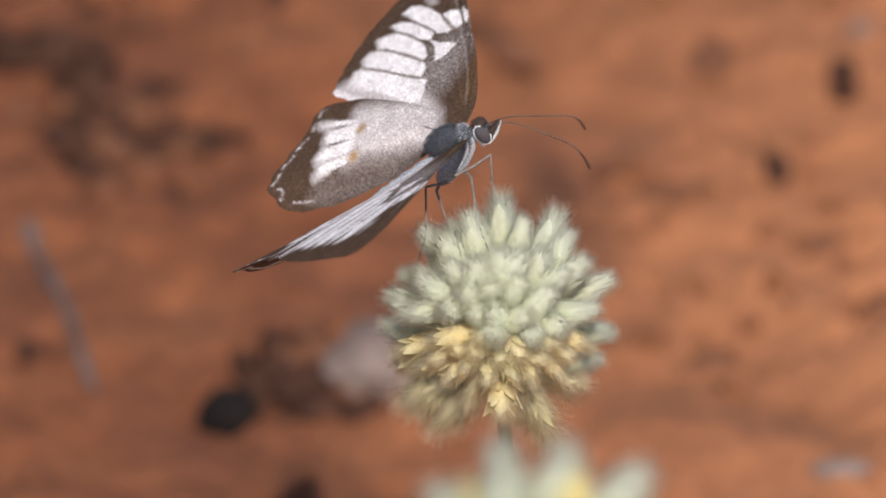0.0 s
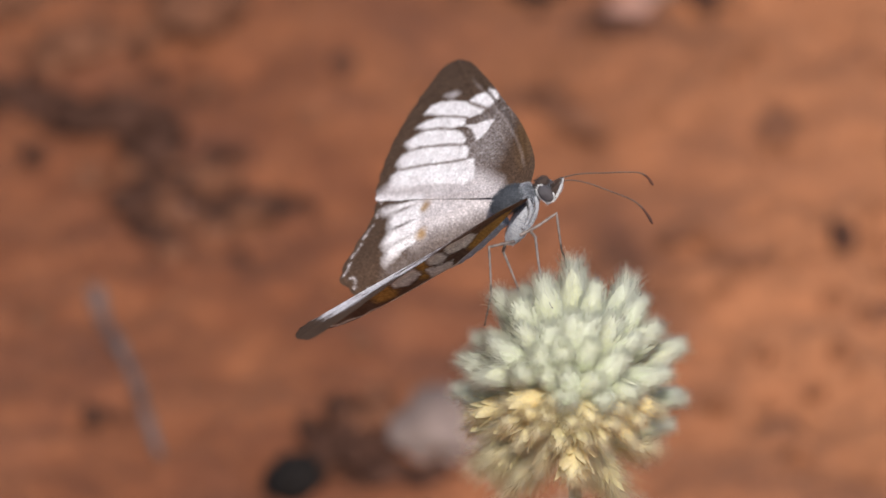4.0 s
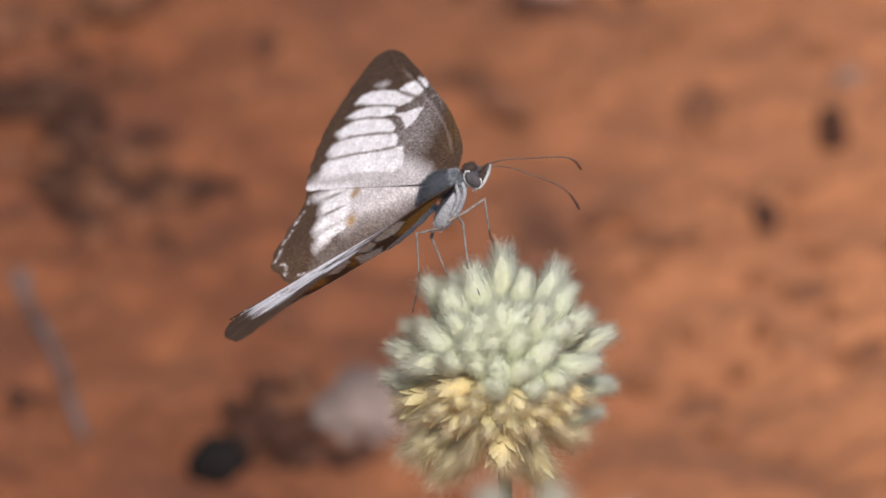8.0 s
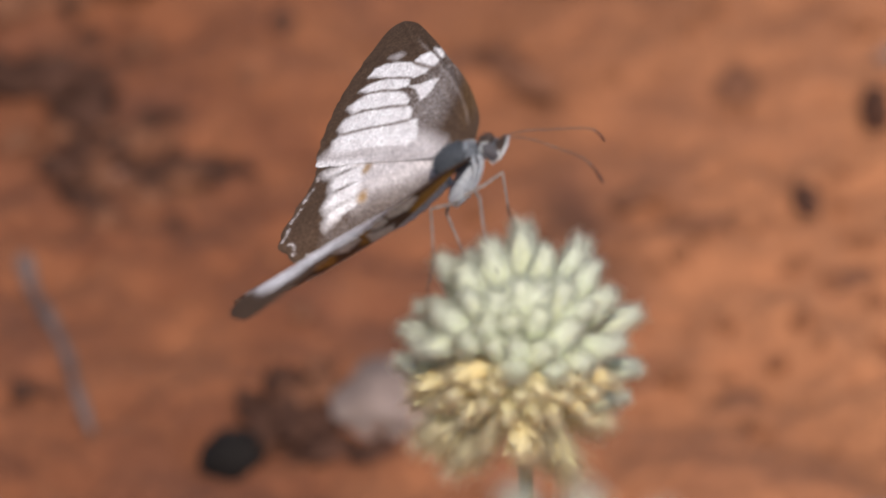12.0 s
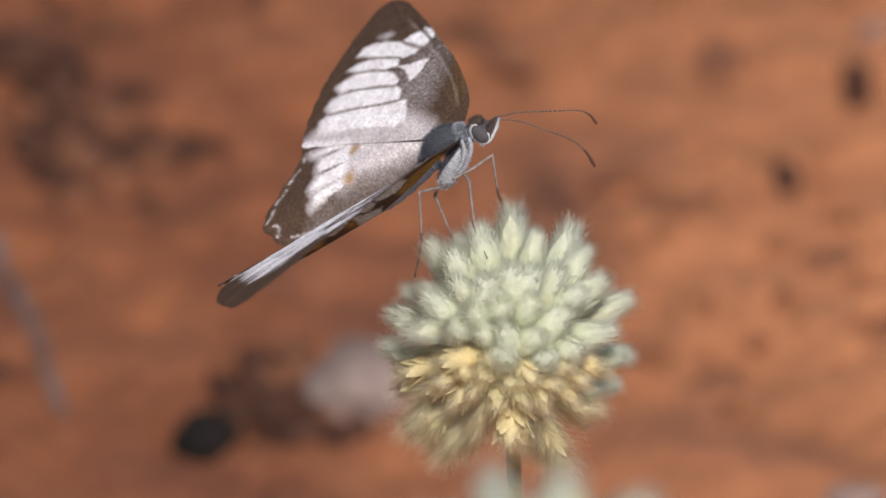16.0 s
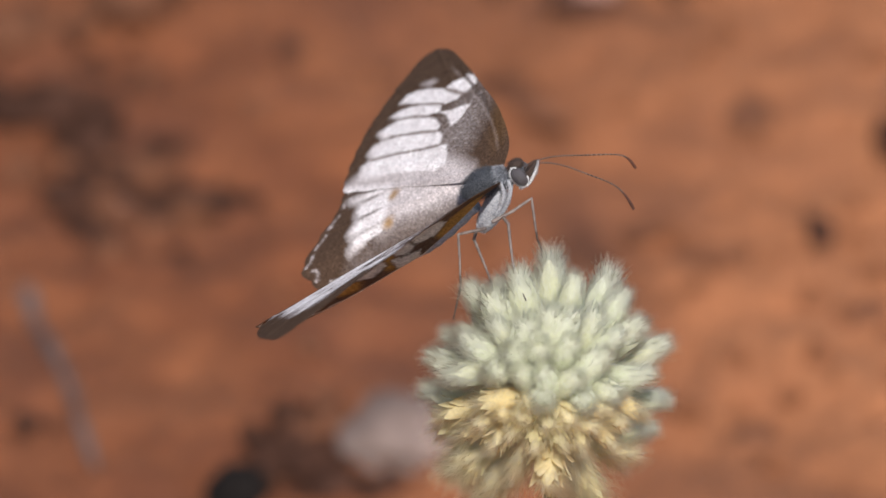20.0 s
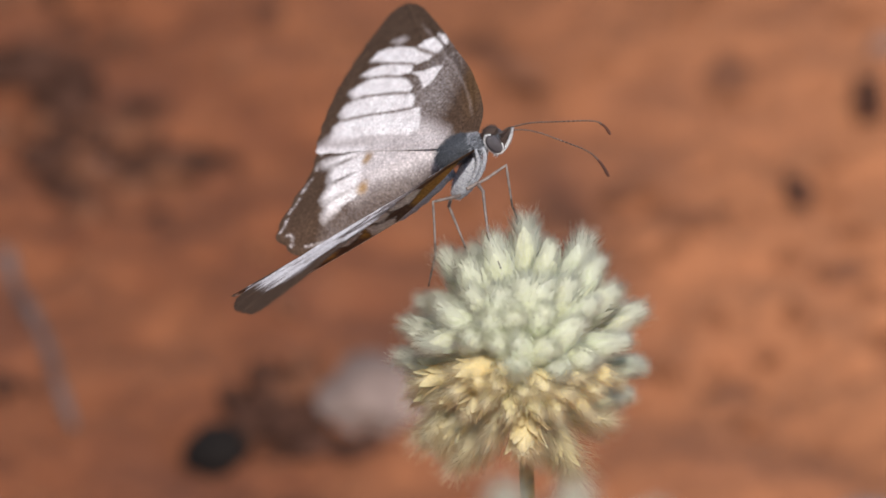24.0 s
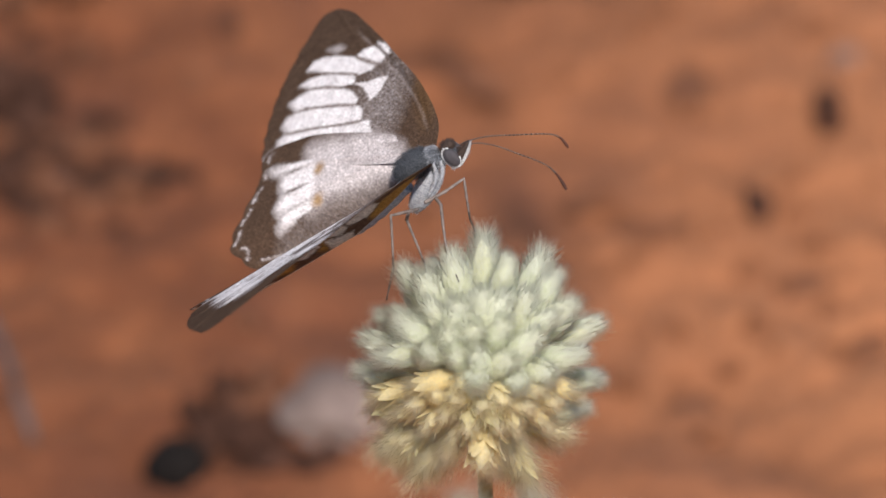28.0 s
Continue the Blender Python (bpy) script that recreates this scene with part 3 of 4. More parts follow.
flower = build_plant(HEAD.z, 3, 1.0, WHITE_TIPS, STRAW_TIPS, TUFT_TIPS, "fluffy white-green globe flower, straw-yellow below, on a thin stem", STRAW_FLORETS, "straw-yellow woolly floret", 0.30)
second_flower = build_plant(0.1973, 9, 1.5, [], [], [], "fluffy whitish globe flower with yellow florets on a tall stem", YELLOW_FLORETS, "pale yellow woolly floret", -0.86)
second_flower.matrix_basis = pose(0.0022, -0.170, 0.0)


# ---- butterfly: x forward, y to its left, z up; origin between the wing roots ----
FRONT, LEFT, UP = Vector((0.727, 0.468, 0.500)), Vector((0.245, 0.505, -0.828)), Vector((-0.640, 0.7245, 0.2525))


def body_place(x, y, z):
    """From the sight's axes, in mm, to the body's own space."""
    v = Vector((x, y, z))
    return Vector((v.dot(FRONT), v.dot(LEFT), v.dot(UP))) * MM


def stance(turn):
    """How the body stands, turned a little in the sight's axes."""
    return Matrix([seen_way(*(turn @ v)) for v in (FRONT, LEFT, UP)]).transposed().to_4x4()


STANCE = stance(Matrix.Identity(3))
EARLY = stance(Matrix.Rotation(radians(-2.5), 3, "Z") @ Matrix.Rotation(radians(7), 3, "Y"))

FORE = [(0.1, -0.3), (0.6, 2.1), (0.1, 4.8), (-1.0, 8.0), (-2.4, 11.1), (-4.4, 14.8), (-6.5, 18.8), (-8.8, 22.8), (-11.0, 26.4), (-12.9, 28.6),
        (-14.4, 29.6), (-15.6, 29.6), (-16.4, 28.6), (-17.5, 26.2), (-18.7, 23.7), (-19.8, 20.6), (-20.5, 17.6), (-20.8, 15.4), (-21.0, 12.8), (-20.5, 11.5),
        (-17.2, 9.2), (-11.3, 5.3), (-5.5, 1.6), (-1.2, -0.9)]
HIND = [(-1.5, 0.6), (-3.5, 3.6), (-13.0, 10.0), (-19.0, 12.4), (-20.8, 11.7), (-21.2, 9.5), (-22.6, 7.3), (-23.9, 5.7), (-24.8, 4.0), (-24.4, 2.6), (-23.6, 1.4), (-21.4, -0.1),
        (-18.4, -0.7), (-16.4, -1.3), (-12.0, -1.2), (-8.0, -1.0), (-3.5, -0.6)]
BANDS = [[(-7.2, 19.0), (-6.3, 18.0), (-5.6, 16.8), (-5.5, 16.0), (-6.0, 16.5), (-6.7, 17.8)],
         [(-9.6, 19.0), (-8.7, 19.1), (-7.7, 18.7), (-6.7, 17.4), (-6.0, 16.1), (-6.4, 15.6), (-7.0, 15.6), (-8.4, 17.3), (-9.5, 18.5)],
         [(-16.2, 21.9), (-15.4, 22.5), (-14.2, 22.2), (-12.2, 20.8), (-10.1, 19.0), (-8.4, 17.1), (-6.8, 15.5), (-7.6, 15.4), (-9.2, 16.0), (-11.7, 18.1), (-13.8, 19.8)],
         [(-16.9, 20.2), (-15.8, 20.2), (-14.1, 19.5), (-11.6, 17.7), (-9.8, 16.2), (-9.7, 15.2), (-10.3, 15.3), (-11.6, 16.0), (-13.7, 17.6), (-15.4, 18.7)],
         [(-9.6, 14.9), (-8.2, 14.0), (-6.7, 13.5), (-5.5, 12.8), (-6.0, 12.2), (-6.7, 11.5), (-7.6, 11.3), (-7.9, 12.3), (-8.7, 13.9)],
         [(-18.0, 18.4), (-17.0, 18.6), (-15.6, 18.5), (-13.6, 17.4), (-11.2, 15.4), (-9.9, 14.0), (-9.2, 12.5), (-9.5, 12.0), (-12.0, 13.8), (-13.9, 15.0), (-15.9, 16.2), (-17.0, 16.7)],
         [(-18.7, 15.8), (-18.2, 16.5), (-16.6, 16.3), (-14.7, 15.3), (-11.5, 13.3), (-9.2, 11.6), (-8.6, 10.6), (-8.8, 9.3), (-10.4, 10.2), (-12.6, 11.5), (-15.7, 13.2), (-18.0, 14.4)],
         [(-19.1, 14.0), (-18.3, 14.3), (-15.7, 13.0), (-11.9, 10.8), (-8.9, 9.2), (-7.8, 8.6), (-7.5, 7.0), (-7.6, 5.6), (-8.9, 5.9), (-11.5, 7.7), (-14.5, 9.6), (-17.1, 11.0), (-19.0, 12.3)]]
SMUDGE = [(-13.9, 23.2), (-12.3, 22.5), (-11.5, 21.4), (-12.6, 21.6)]
CELLS = [[(-19.9, 9.8), (-18.3, 9.3), (-15.0, 8.0), (-14.6, 7.5), (-18.5, 8.5), (-19.3, 8.9)],
         [(-18.7, 6.9), (-18.5, 8.0), (-14.8, 7.3), (-14.2, 6.5), (-14.7, 5.4), (-17.9, 6.1), (-18.4, 6.0)],
         [(-19.3, 4.8), (-18.6, 5.6), (-14.8, 5.1), (-14.7, 3.8), (-15.2, 3.6), (-18.2, 3.9), (-19.1, 4.1)],
         [(-19.3, 2.4), (-18.7, 3.6), (-15.0, 3.3), (-15.3, 2.6), (-16.9, 2.4), (-18.3, 2.3)]]
UNDER_CELLS = [[(-9.0, 1.9), (-8.8, 3.2), (-7.6, 5.5), (-5.4, 4.5), (-5.6, 1.9), (-7.3, 1.0)], [(-11.1, 2.0), (-10.4, 5.0), (-9.3, 5.5), (-9.2, 1.8), (-10.4, 1.1)],
               [(-11.7, 1.6), (-10.3, 1.0), (-9.2, 0.8), (-10.0, -0.4), (-12.2, -0.3)], [(-15.4, 1.6), (-14.9, 5.2), (-13.2, 6.0), (-12.2, 4.0), (-12.5, 1.4), (-14.3, 0.8)]]
UNDER_OCHRE = [[(-7.2, 1.2), (-5.6, 1.9), (-1.0, 2.0), (-1.0, -0.6), (-7.3, -0.4)], [(-12.9, 1.0), (-12.1, 5.0), (-11.0, 7.0), (-10.2, 6.0), (-11.3, 1.6), (-12.3, -0.3)],
               [(-17.8, 0.8), (-17.3, 6.5), (-15.4, 6.5), (-15.5, 1.3), (-16.2, 0.2)]]
PALE_FORE = [(-20.5, 11.7), (-19.0, 12.2), (-15.2, 10.0), (-11.5, 7.7), (-7.5, 5.4), (-4.8, 2.4), (-4.4, 0.8), (-11.2, 5.0), (-17.2, 9.0)]
PALE_HIND = [(-15.0, 9.4), (-7.4, 6.0), (-3.0, 3.0), (-3.0, 1.0), (-6.1, 1.1), (-9.7, 1.8), (-12.6, 2.6), (-15.4, 2.6)]
DUSK = [(-19.3, 2.3), (-16.3, 2.3), (-13.4, 2.5), (-10.8, 2.2), (-7.5, 1.1), (-6.0, -1.4), (-12.0, -1.6), (-18.5, -1.0), (-20.5, 0.6)]


def signed(points, poly):
    """Distance to a polygon's edge, positive inside."""
    x, y = points[:, 0], points[:, 1]
    best, inside = np.full(len(points), 1e9), np.zeros(len(points), bool)
    for (x0, y0), (x1, y1) in zip(poly, poly[1:] + poly[:1]):
        dx, dy = x1 - x0, y1 - y0
        u = np.clip(((x - x0) * dx + (y - y0) * dy) / (dx * dx + dy * dy + 1e-12), 0, 1)
        best = np.minimum(best, np.hypot(x - x0 - u * dx, y - y0 - u * dy))
        if abs(dy) > 1e-9:
            inside ^= ((y0 > y) != (y1 > y)) & (x < (y - y0) * dx / dy + x0)
    return np.where(inside, best, -best)


def soft(d, edge):
    return np.clip(d / np.asarray(edge) + 0.5, 0, 1)[:, None]


BROWN, WARM, WHITE, LILAC, OCHRE, CREAM = (np.array(c) for c in ((0.088, 0.055, 0.038), (0.14, 0.078, 0.036), (0.90, 0.85, 0.865), (0.78, 0.715, 0.725), (0.36, 0.20, 0.055), (0.80, 0.76, 0.70)))


def dust(p, seed, spread_by):
    """Scatter that frays the marks scale by scale."""
    return p + np.random.RandomState(seed).normal(0, spread_by, p.shape)


def fore_marks(p, under):
    p = dust(p, 4 + under, 0.05)
    c = np.tile(BROWN * (1.3 if under else 1.0), (len(p), 1))
    cell = 0.8 * soft(2.4 - np.hypot((p[:, 0] + 6.2) / 1.0, (p[:, 1] - 9.4) / 1.5), 3.0) * np.random.RandomState(8).uniform(0.2, 1.0, (len(p), 1))
    c = c * (1 - 0.45 * cell) + (LILAC * 0.62) * 0.45 * cell
    k = soft(signed(p, PALE_FORE) + 1.0, 1.8) * np.random.RandomState(12).uniform(0.7, 1.0, (len(p), 1)) * (0.2 if under else 0.86)
    c = c * (1 - k) + LILAC * k
    frayed = 0.26 + 0.55 * np.clip((-p[:, 0] - 14) / 4, 0, 1)
    for band in BANDS:
        k = soft(signed(p, band) + 0.05, frayed)
        c = c * (1 - k) + (BROWN * 2.2 if under else WHITE) * k
    k = soft(signed(p, SMUDGE), 0.8) * 0.6
    c = c * (1 - k) + LILAC * k
    close = np.sort(np.stack([signed(p, band) for band in BANDS]), 0)
    k = soft(close[-2] + 0.24, 0.2) * soft(0.32 - close[-1], 0.2) * 0.8
    c = c * (1 - k) + BROWN * 1.4 * k
    # a dark line and a paler one run along the front edge
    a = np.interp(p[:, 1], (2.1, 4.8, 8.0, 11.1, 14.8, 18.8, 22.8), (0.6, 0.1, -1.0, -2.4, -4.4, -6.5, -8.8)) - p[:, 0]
    costa_lines = np.exp(-((a - 0.75) / 0.22) ** 2)[:, None] * 0.55 - np.exp(-((a - 1.25) / 0.16) ** 2)[:, None] * 0.35
    costa_lines = costa_lines * soft(22 - p[:, 1], 3.0) * soft(p[:, 1] - 3, 2.0)
    c = np.where(costa_lines > 0, c * (1 - costa_lines * 0.6), c - costa_lines * LILAC * 0.45)
    bloom = soft(3.4 - np.hypot((p[:, 0] + 6.6) / 1.0, (p[:, 1] - 11.0) / 1.7), 3.0) * np.random.RandomState(9).uniform(0, 1, (len(p), 1)) ** 2 * (0.0 if under else 0.5)
    c = c * (1 - bloom) + LILAC * 0.8 * bloom
    line = signed(p, [(-21.0, 11.2), (-17.2, 8.9), (-14.5, 7.2), (-14.5, 7.8), (-17.5, 9.9), (-21.0, 12.2)])
    k = soft(line + 0.2, 0.5) * (0.0 if under else 0.8)
    c = c * (1 - k) + WHITE * k
    warm = soft(1.2 - np.hypot(p[:, 0] + 0.8, (p[:, 1] - 7.5) / 3.5), 1.2)
    return c * (1 - 0.6 * warm) + WARM * 0.6 * warm


def hind_marks(p, under):
    edge = signed(p, outline(HIND))
    p = dust(p, 6 + under, 0.07)
    if under:
        # white cells and ochre bands between dark veins; a pale fold along the inner edge
        c = np.tile(BROWN * 1.25, (len(p), 1))
        for patch in UNDER_OCHRE:
            k = soft(signed(p, patch) + 0.1, 0.7)
            c = c * (1 - k) + OCHRE * k
        for cell in UNDER_CELLS:
            k = soft(signed(p, cell) + 0.05, 0.3)
            c = c * (1 - k) + CREAM * 0.75 * k
            rim = np.exp(-((signed(p, cell) + 0.15) / 0.16) ** 2)[:, None] * 0.7
            c = c * (1 - rim) + BROWN * rim
        k = soft(-0.5 - p[:, 1], 0.3) * soft(p[:, 0] + 19, 2.0) * 0.85
        c = c * (1 - k) + CREAM * k
        rim = np.exp(-((edge - 0.45 - 0.15 * np.sin(p[:, 0] * 2.6)) / 0.16) ** 2)[:, None] * soft(-16 - p[:, 0], 2.0) * 0.8
        return c * (1 - rim) + CREAM * rim
    c = np.tile(BROWN, (len(p), 1))
    k = soft(signed(p, PALE_HIND) + 0.5, 2.0) * 0.92 * np.random.RandomState(14).uniform(0.72, 1.0, (len(p), 1))
    c = c * (1 - k) + LILAC * k
    k = soft(signed(p, DUSK), 1.5) * np.random.RandomState(2).uniform(0.3, 0.95, (len(p), 1))
    c = c * (1 - k) + np.array((0.20, 0.165, 0.155)) * k
    for cell in CELLS:
        k = soft(signed(p, cell) + 0.05, 0.3 + 1.1 * np.clip((-p[:, 0] - 17.2) / 2, 0, 1))
        c = c * (1 - k) + WHITE * k
    for x, y in ((-14.0, 6.3), (-14.5, 3.0)):
        k = soft(0.6 - np.hypot(p[:, 0] - x, p[:, 1] - y), 0.7) * 0.8
        c = c * (1 - k) + OCHRE * k
    rim = np.exp(-((edge - 0.75 - 0.22 * np.sin(p[:, 1] * 3.0)) / 0.15) ** 2)[:, None] * soft(-20.0 - p[:, 0], 1.5) * np.clip(np.random.RandomState(3).normal(0.6, 0.3, (len(p), 1)), 0, 0.95) * (np.sin(p[:, 1:2] * 3.4) > -0.6)
    return c * (1 - rim) + LILAC * rim


def outline(points):
    """A smooth closed line; the outer margin is finely scalloped."""
    line = [(v.x, v.y) for v in curve_through([(x, y, 0) for x, y in points + points[:1]], 7)][:-1]
    return [(x - ((0.45 if y < 9 else 0.22) * abs(math.sin(y * 1.5)) if x < -16.5 and y < 27 else 0), y) for x, y in line]


def wing_mesh(name, points, marks, step, side, camber):
    """A thin blade with two faces of their own colours, ribbed along its veins; outward is +y for the left wing."""
    rim = outline(points)
    xs, ys = [p[0] for p in rim], [p[1] for p in rim]
    gx, gy = np.meshgrid(np.arange(min(xs), max(xs), step), np.arange(min(ys), max(ys), step))
    grid = np.stack([gx.ravel(), gy.ravel()], 1)
    grid = grid[signed(grid, rim) > step * 0.55]
    pts = [Vector(p) for p in rim] + [Vector(p) for p in grid.tolist()]
    n = len(rim)
    flat, _, tris, *_ = delaunay_2d_cdt(pts, [(i, (i + 1) % n) for i in range(n)], [], 1, 1e-5)
    p = np.array([v[:] for v in flat])
    edge = signed(p, rim)
    thick = np.where(edge < 1e-3, 0.0, 0.035)
    z = camber(p)
    fold = np.zeros(len(p))
    for k in range(9):
        # veins fan out from the root
        a = math.radians(96 + k * 9.5)
        across = np.abs(p[:, 0] * math.sin(a) - p[:, 1] * math.cos(a))
        fold += np.exp(-(across / 0.22) ** 2) * (p @ np.array((math.cos(a), math.sin(a))) > 3)
    z = z + 0.07 * fold
    m = len(p)
    co = np.concatenate([np.stack([p[:, 0], side * p[:, 1], z + s * thick], 1) for s in (1, -1)]) * MM
    colours = np.concatenate([marks(p, False), marks(p, True)]) * np.exp(np.random.RandomState(len(p)).normal(0, 0.13, (2 * len(p), 1)))
    up = [tuple(t) if side > 0 else tuple(t)[::-1] for t in tris]
    mesh = bpy.data.meshes.new(name)
    mesh.from_pydata(co.tolist(), [], up + [tuple(i + m for i in t[::-1]) for t in up])
    mesh.polygons.foreach_set("use_smooth", [True] * len(mesh.polygons))
    layer = mesh.attributes.new("mark", "FLOAT_COLOR", "POINT")
    layer.data.foreach_set("color", np.concatenate([np.clip(colours, 0, 1), np.ones((2 * m, 1))], 1).ravel())
    return mesh


def droop_near(p):
    return 0.09 * p[:, 1] - 0.0035 * p[:, 1] ** 2 + 0.06 * np.maximum(0, -p[:, 0] - 6)


def droop(p):
    return 0.10 * p[:, 1] - 0.0048 * p[:, 1] ** 2 + 0.010 * np.maximum(0, -p[:, 0] - 6)


def cup(p):
    """The hindwing sinks along its inner edge, beside the abdomen."""
    return -0.075 + 0.10 * p[:, 1] - 0.0048 * p[:, 1] ** 2 + 0.010 * np.maximum(0, -p[:, 0] - 6) - 1.5 * np.exp(-(np.maximum(0, p[:, 1] + 0.6) / 2.6) ** 2) * np.clip((-p[:, 0] - 1.5) / 8, 0, 1)


def cup_near(p):
    return cup(p) + 0.035 * np.maximum(0, -p[:, 0] - 6) + 0.002 * np.maximum(0, -p[:, 0] - 13) ** 2


WINGS = {}
for word, side in (("left", 1), ("right", -1)):
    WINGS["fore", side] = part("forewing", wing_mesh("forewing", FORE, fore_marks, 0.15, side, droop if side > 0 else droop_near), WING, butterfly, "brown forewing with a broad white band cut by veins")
    WINGS["hind", side] = part("hindwing", wing_mesh("hindwing", HIND, hind_marks, 0.17, side, cup if side > 0 else cup_near), WING, butterfly, "brown hindwing with white cells and a scalloped edge")


def furry(bm, count, length, seed, slot=1, low=-1.0):
    """Short fur on a closed form."""
    random.seed(seed)
    rng = random.Random(seed)
    bm.normal_update()
    bm.verts.ensure_lookup_table()
    spots = [(v.co.copy(), v.normal.copy()) for v in bm.verts]
    for _ in range(count):
        p, d = rng.choice(spots)
        way = (d + Vector((-0.9, rng.gauss(0, 0.3), rng.gauss(0, 0.3)))).normalized()
        hair(bm, p, p + way * length * rng.uniform(0.5, 1.2), 0.014 * MM, slot)
    return bm


def build_body():
    part("thorax", furry(ball((-2.1 * MM, 0, 0.05 * MM), (2.0 * MM, 1.3 * MM, 1.15 * MM), 4, 0.05), 3200, 0.5 * MM, 1), (GREY_FUR, GREY_FUR), butterfly, "blue-grey furry thorax")
    part("collar", furry(ball((0.0, 0, -0.55 * MM), (0.75 * MM, 0.95 * MM, 1.15 * MM), 4, 0.06), 1000, 0.4 * MM, 7, 1), (GREY_FUR, PALE_FUR), butterfly, "pale-haired grey collar behind the head")
    bm = ball((0, 0, 0), (2.6 * MM, 1.0 * MM, 1.0 * MM), 4, 0.10)
    bm.transform(pose(-3.0 * MM, 0, -2.5 * MM, 0, -24.7, 0))
    part("breast", furry(bm, 1200, 0.22 * MM, 2), (PALE_FUR, PALE_FUR), butterfly, "bluish-white furry underside of the thorax")
    bm = tube(bmesh.new(), curve_through([Vector((x * MM, 0, z * MM)) for x, z in ((-4.0, -1.2), (-8, -1.7), (-11, -1.9), (-13.0, -1.9))], 8),
              lambda u: (0.68 + 0.15 * math.sin(math.pi * u) - 0.55 * u ** 4 + 0.05 * math.cos(u * 40)) * MM, 14)
    part("abdomen", bm, PALE_FUR, butterfly, "slender pale grey ringed abdomen")
    # the short front legs lie folded against the breast
    for pts in ([(0.8, -0.7, 0.9), (1.0, -1.7, 0.45), (0.55, -3.1, -0.6), (-0.1, -3.9, -1.3)], [(0.15, -0.9, 0.8), (0.4, -2.0, 0.2), (0.05, -3.2, -0.65), (-0.25, -3.8, -1.1)]):
        bm = tube(bmesh.new(), curve_through([body_place(*q) for q in pts], 7), lambda u: (0.14 + 0.07 * math.sin(math.pi * u)) * MM, 8)
        part("foreleg", furry(bm, 160, 0.25 * MM, 12), (PALE_FUR, PALE_FUR), butterfly, "short white-haired folded front leg")
    head = part("head", furry(ball((1.45 * MM, 0, -1.15 * MM), (0.80 * MM, 0.80 * MM, 1.1 * MM), 3, 0.04), 700, 0.3 * MM, 3), (GREY_FUR, PALE_FUR), butterfly, "small grey head with a dark crown")
    part("crown", furry(ball((1.75 * MM, 0, -0.22 * MM), (0.75 * MM, 0.68 * MM, 0.52 * MM), 3, 0.06), 700, 0.35 * MM, 5), (CROWN, CROWN), head, "dark brown tuft on the head")
    for y in (1, -1):
        eye = part("eye", ball((1.68 * MM, y * 0.66 * MM, -1.15 * MM), (0.70 * MM, 0.48 * MM, 0.98 * MM), 4), EYE, head, "smooth dark grey eye")
        ring = [Vector(((1.66 + 0.74 * math.cos(a)) * MM, y * 0.70 * MM, (-1.15 + 1.03 * math.sin(a)) * MM)) for a in [math.radians(60 + 15 * k) for k in range(20)]]
        part("eye_rim", furry(tube(bmesh.new(), ring, lambda u: 0.075 * MM, 6), 160, 0.16 * MM, 8), (WHITE_FUR, WHITE_FUR), eye, "narrow white rim")
        bm = tube(bmesh.new(), curve_through([Vector(q) * MM for q in ((0.9, y * 0.40, -2.10), (1.9, y * 0.46, -2.12), (2.9, y * 0.36, -1.70), (3.8, y * 0.14, -1.08))], 6),
                  lambda u: (0.15 + 0.05 * math.sin(math.pi * u) - 0.13 * u ** 2) * MM, 8)
        palp = part("palp", furry(bm, 320, 0.25 * MM, 4, 1), (WHITE_FUR, PALE_FUR), head, "white pointed palp")
        bm = tube(bmesh.new(), curve_through([Vector(q) * MM for q in ((2.1, y * 0.36, -1.55), (2.8, y * 0.30, -1.30), (3.7, y * 0.12, -0.95))], 6), lambda u: (0.46 - 0.40 * u) * MM, 8)
        part("palp_hair", furry(bm, 260, 0.4 * MM, 9, 1), (CROWN, CROWN), palp, "dark brown hair along the palp")
    feelers = ([(2.3, 0.50, 0.2), (2.9, 0.98, 0.1), (4.9, 1.55, -1.2), (7.4, 1.72, -2.0), (10.4, 1.84, -2.8), (11.5, 1.50, -3.1), (12.2, 0.65, -3.3)],
               [(2.2, 0.42, 0.8), (3.9, 0.90, 1.0), (5.7, 0.66, 1.4), (7.4, 0.06, 1.9), (10.0, -0.96, 2.7), (11.2, -1.97, 3.1), (12.0, -3.25, 3.4)])
    for pts in feelers:
        line = curve_through([body_place(*q) for q in pts], 24)
        bm = tube(bmesh.new(), line, lambda u: (0.066 + 0.016 * math.sin(u * 230) + 0.10 * max(0, u - 0.72) / 0.28 * (1 if u < 0.97 else 0.6)) * MM, 8, 0, 0.80)
        bm.faces.ensure_lookup_table()
        for k, f in enumerate(bm.faces):
            if f.material_index == 0 and (k // 8) % 3 == 0 and k > 40:
                f.material_index = 2
        part("antenna", bm, (FEELER, CLUB, RING), head, "thin dark feeler ringed with white, with a red-brown club")
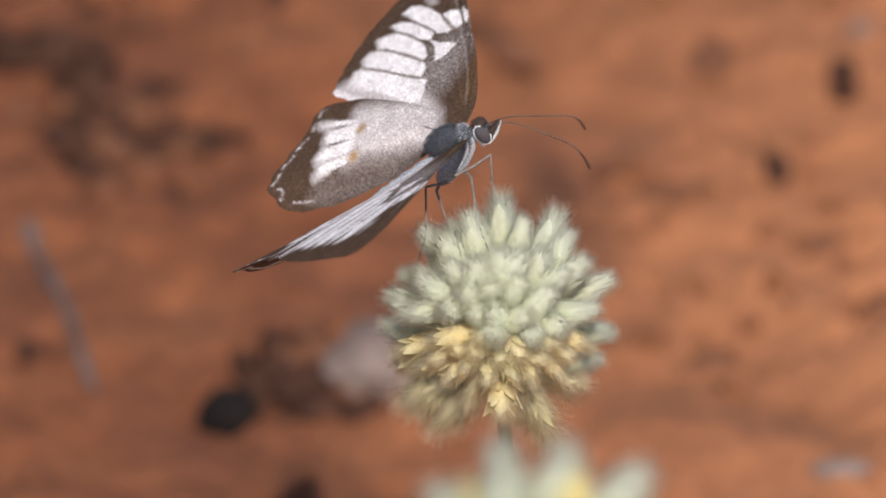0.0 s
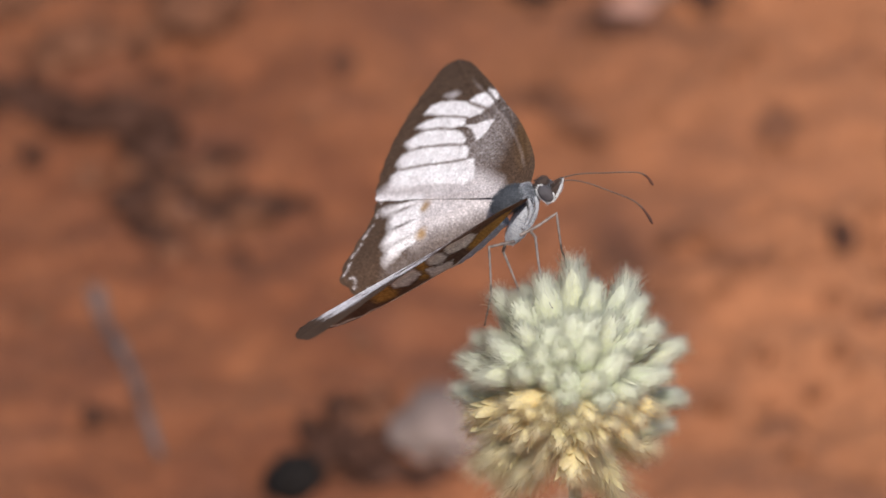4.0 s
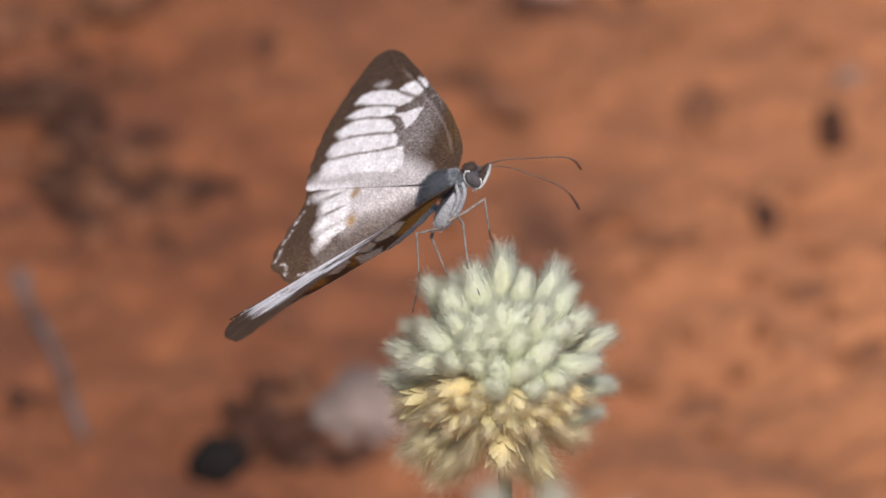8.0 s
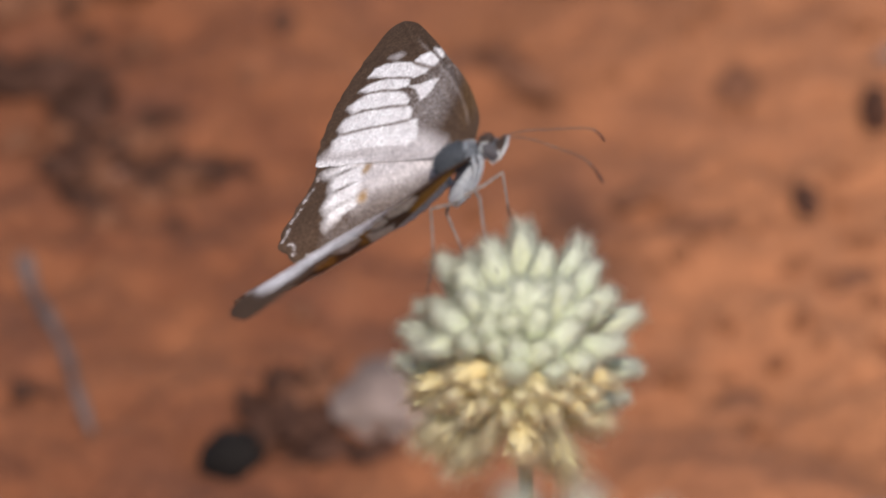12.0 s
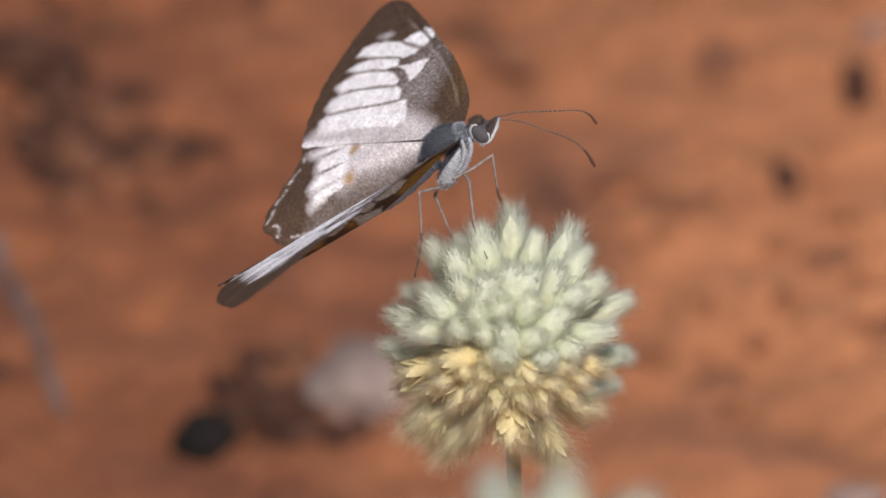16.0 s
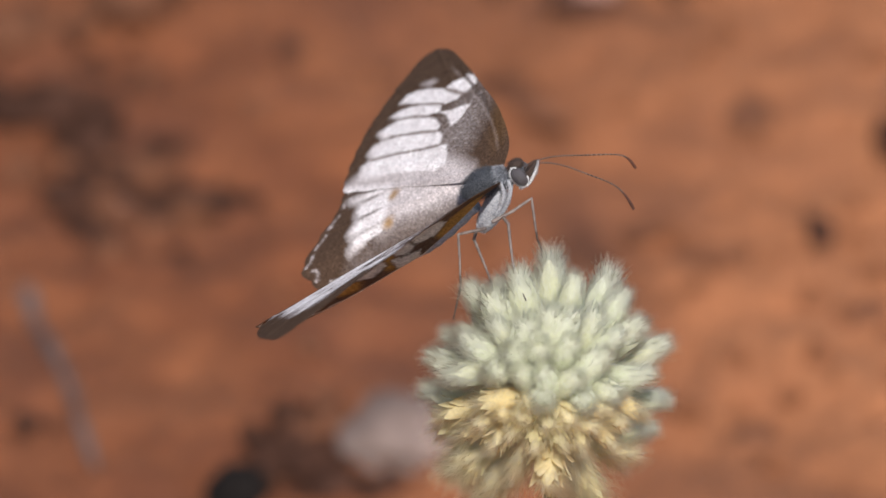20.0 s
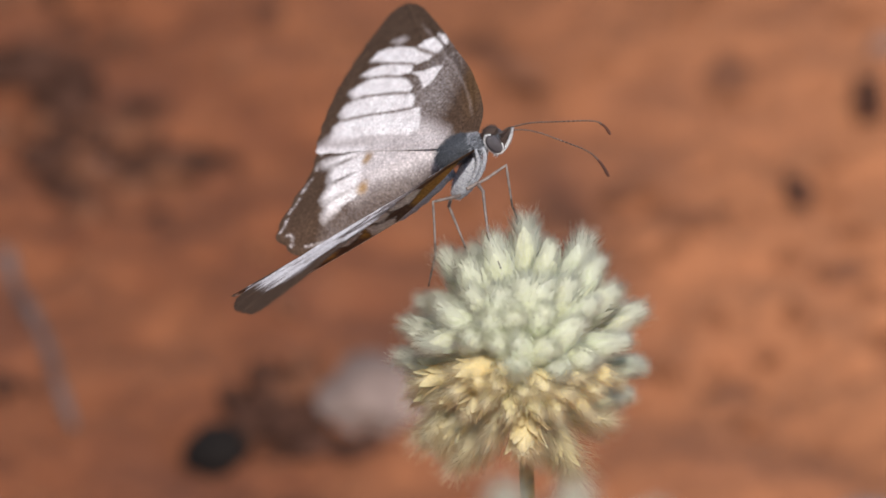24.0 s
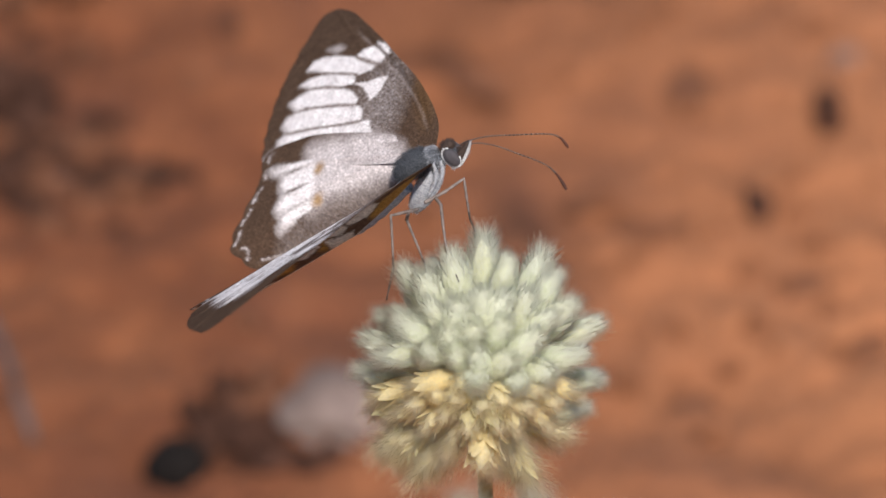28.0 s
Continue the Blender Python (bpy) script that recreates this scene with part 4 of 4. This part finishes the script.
    legs = ([(0.4, -4.0, 0.6), (0.85, -4.6, 1.3), (1.05, -6.4, 2.4), (1.3, -8.2, 3.2), (1.8, -10.0, 3.7), (2.5, -11.5, 4.0)],
            [(-0.6, -4.4, 0.0), (1.2, -3.4, -0.8), (2.9, -2.2, -1.4), (3.2, -4.2, -2.0), (3.45, -5.8, -2.6), (4.2, -7.4, -3.4)],
            [(-1.2, -5.0, 0.6), (-2.4, -5.3, 1.6), (-3.6, -5.6, 2.2), (-3.45, -7.8, 1.8), (-3.35, -10.2, 1.3), (-3.95, -13.1, 0.4)],
            [(-2.0, -5.2, -0.4), (-2.2, -5.9, -1.0), (-1.6, -7.3, -1.6), (-1.05, -8.6, -2.0), (-0.6, -9.8, -2.4), (-0.25, -10.8, -2.6)])
    for pts in legs:
        line = []
        for a, b in zip(pts, pts[1:]):
            line += [body_place(*(Vector(a).lerp(Vector(b), s / 5))) for s in range(5)]
        line.append(body_place(*pts[-1]))
        bm = tube(bmesh.new(), line, lambda u: (0.165 - 0.09 * u + 0.02 * math.sin(u * 70)) * MM, 8, 0, 0.72)
        part("leg", bm, (LEG, CLAW), butterfly, "thin grey leg with a dark foot")


build_body()
tagged(butterfly, "brown and white butterfly with spread wings on a flower", "butterfly")


# ---- what moves: the plant sways, the butterfly rides on it and beats its near wing ----
FORTH = seen_way(1.1 * MM, -0.65 * MM, 0)  # it stands further forward while it beats its wings
SWAY = [(0, -1.14, 0.71), (0.5, -0.69, 0.55), (1, -0.53, 1.05), (1.5, -0.12, 0.47), (2, -0.41, -3.05), (2.3, 0.60, -4.20), (2.5, 1.26, -0.79), (4.5, -0.84,
    1.15), (5, -0.71, -0.19), (5.5, -0.18, -0.24), (6, -0.17, 0.37), (6.5, -0.22, 0.50), (7, -0.34, 0.30), (7.5, -0.23, 0.29), (8, 0.00, -0.00), (8.5,
    0.05, -0.13), (9, -0.27, 0.41), (9.5, -0.13, 1.31), (10, -0.02, 0.90), (10.5, 0.47, -1.15), (11, -0.05, 0.14), (11.5, -0.64, 0.21), (12, -0.70, 1.35),
    (12.5, -0.74, 2.19), (14.5, 0.60, 1.09), (15, 0.59, 0.97), (15.5, 0.49, 0.73), (16, 0.37, 0.28), (16.5, 0.05, 0.82), (17, -0.30, 1.11), (17.5, 0.34,
    1.40), (18, 0.26, 1.62), (18.5, -0.08, 1.50), (19, 0.09, 2.26), (19.5, 0.46, 1.73), (20, 0.82, 2.01), (20.5, 0.43, 1.66), (21, 0.37, 1.58), (21.5,
    0.62, 1.83), (23.5, 1.10, 1.15), (24, 0.57, 0.99), (24.5, 0.81, 1.42), (25, 0.83, 1.55), (25.5, 1.30, 1.72), (26, 1.12, 1.37), (26.5, 1.08, 1.74),
    (27, 0.89, 2.62), (27.5, 0.62, 1.67), (28, 0.39, 0.81)]


def sway(x, y):
    """A lean of the stem that shifts the flower head by x, y mm."""
    return pose(0, 0, 0, -math.degrees(y * MM / HEAD.z), math.degrees(x * MM / HEAD.z), 0)


# seconds, lift of the right pair, lift of the left pair, forward swing of the left forewing, of the right forewing
BEATS = [(0, 12.3, 9.5, 15.3, 26), (1, 16.3, 10.6, 12.6, 25.5), (1.2, 18, 11.2, 12.6, 22), (1.4, 24.8, 12.7, 12.7, 15.5), (1.5, 18, 12.4, 9, 16), (1.6, 12.2,
    12.2, 6, 17.5), (1.8, 13, 12.4, 5.2, 17), (2, 13.2, 12.7, 4.8, 16.7), (2.2, 12.8, 12.6, 4.5, 16.7), (2.35, 12.2, 12.2, 4, 16.5), (2.45, 15, 10.5, 3,
    15), (2.5, 21, 9.5, 2, 14), (2.7, 15.6, 10.9, 2, 11), (4.5, 15.6, 14.9, 0.5, 10), (5, 15.3, 14.9, 0.5, 10.5), (6, 15.3, 14.4, 0, 10.5), (7, 14.2, 9.6,
    -1.2, 9.5), (8, 13.6, 13.9, -0.5, 9.5), (12, 13.3, 13.4, -0.5, 10.5), (17, 12.8, 12.4, -0.5, 11), (20, 13.4, 11.9, 0, 12), (20.5, 13.9, 12.4, 0, 12),
    (21.5, 13, 13.4, 0.5, 12), (24, 12.6, 13.9, 0.5, 12), (25, 15.6, 13.9, 0.5, 12.5), (25.5, 15.6, 13.9, 0.5, 12.5), (26.2, 13.2, 13.9, 0.5, 12.5),
    (26.5, 14.9, 14.4, 0, 12), (26.8, 19.1, 14.4, 0, 12), (27.1, 18.1, 15.4, -0.5, 11), (27.4, 14.2, 16.9, -1, 10), (28, 12.8, 18.9, -1.5, 10)]


def wing_pose(side, lift, swing):
    return pose(0, side * 1.3 * MM, 0 if side > 0 else -0.5 * MM) @ pose(0, 0, 0, side * lift, 0, 0) @ pose(0, 0, 0, 0, 0, -side * swing)


def motions():
    walk(flower, [(t, sway(x, y)) for t, x, y in SWAY])
    walk(butterfly, [(t, sway(x, y) @ Matrix.Translation(PERCH + (FORTH if t < 3 else Vector())) @ (EARLY if t < 3 else STANCE)) for t, x, y in SWAY])
    walk(WINGS["fore", -1], [(t, wing_pose(-1, r, sr)) for t, r, l, sl, sr in BEATS])
    walk(WINGS["hind", -1], [(t, wing_pose(-1, r + 0.5, 0.5 * sr + 8)) for t, r, l, sl, sr in BEATS])
    walk(WINGS["fore", 1], [(t, wing_pose(1, l, sl)) for t, r, l, sl, sr in BEATS])
    walk(WINGS["hind", 1], [(t, wing_pose(1, l + (0.8 if t < 2.6 else 0.5 * max(0, l - 15) - 0.3), 0.55 * max(sl, 0))) for t, r, l, sl, sr in BEATS])


motions()
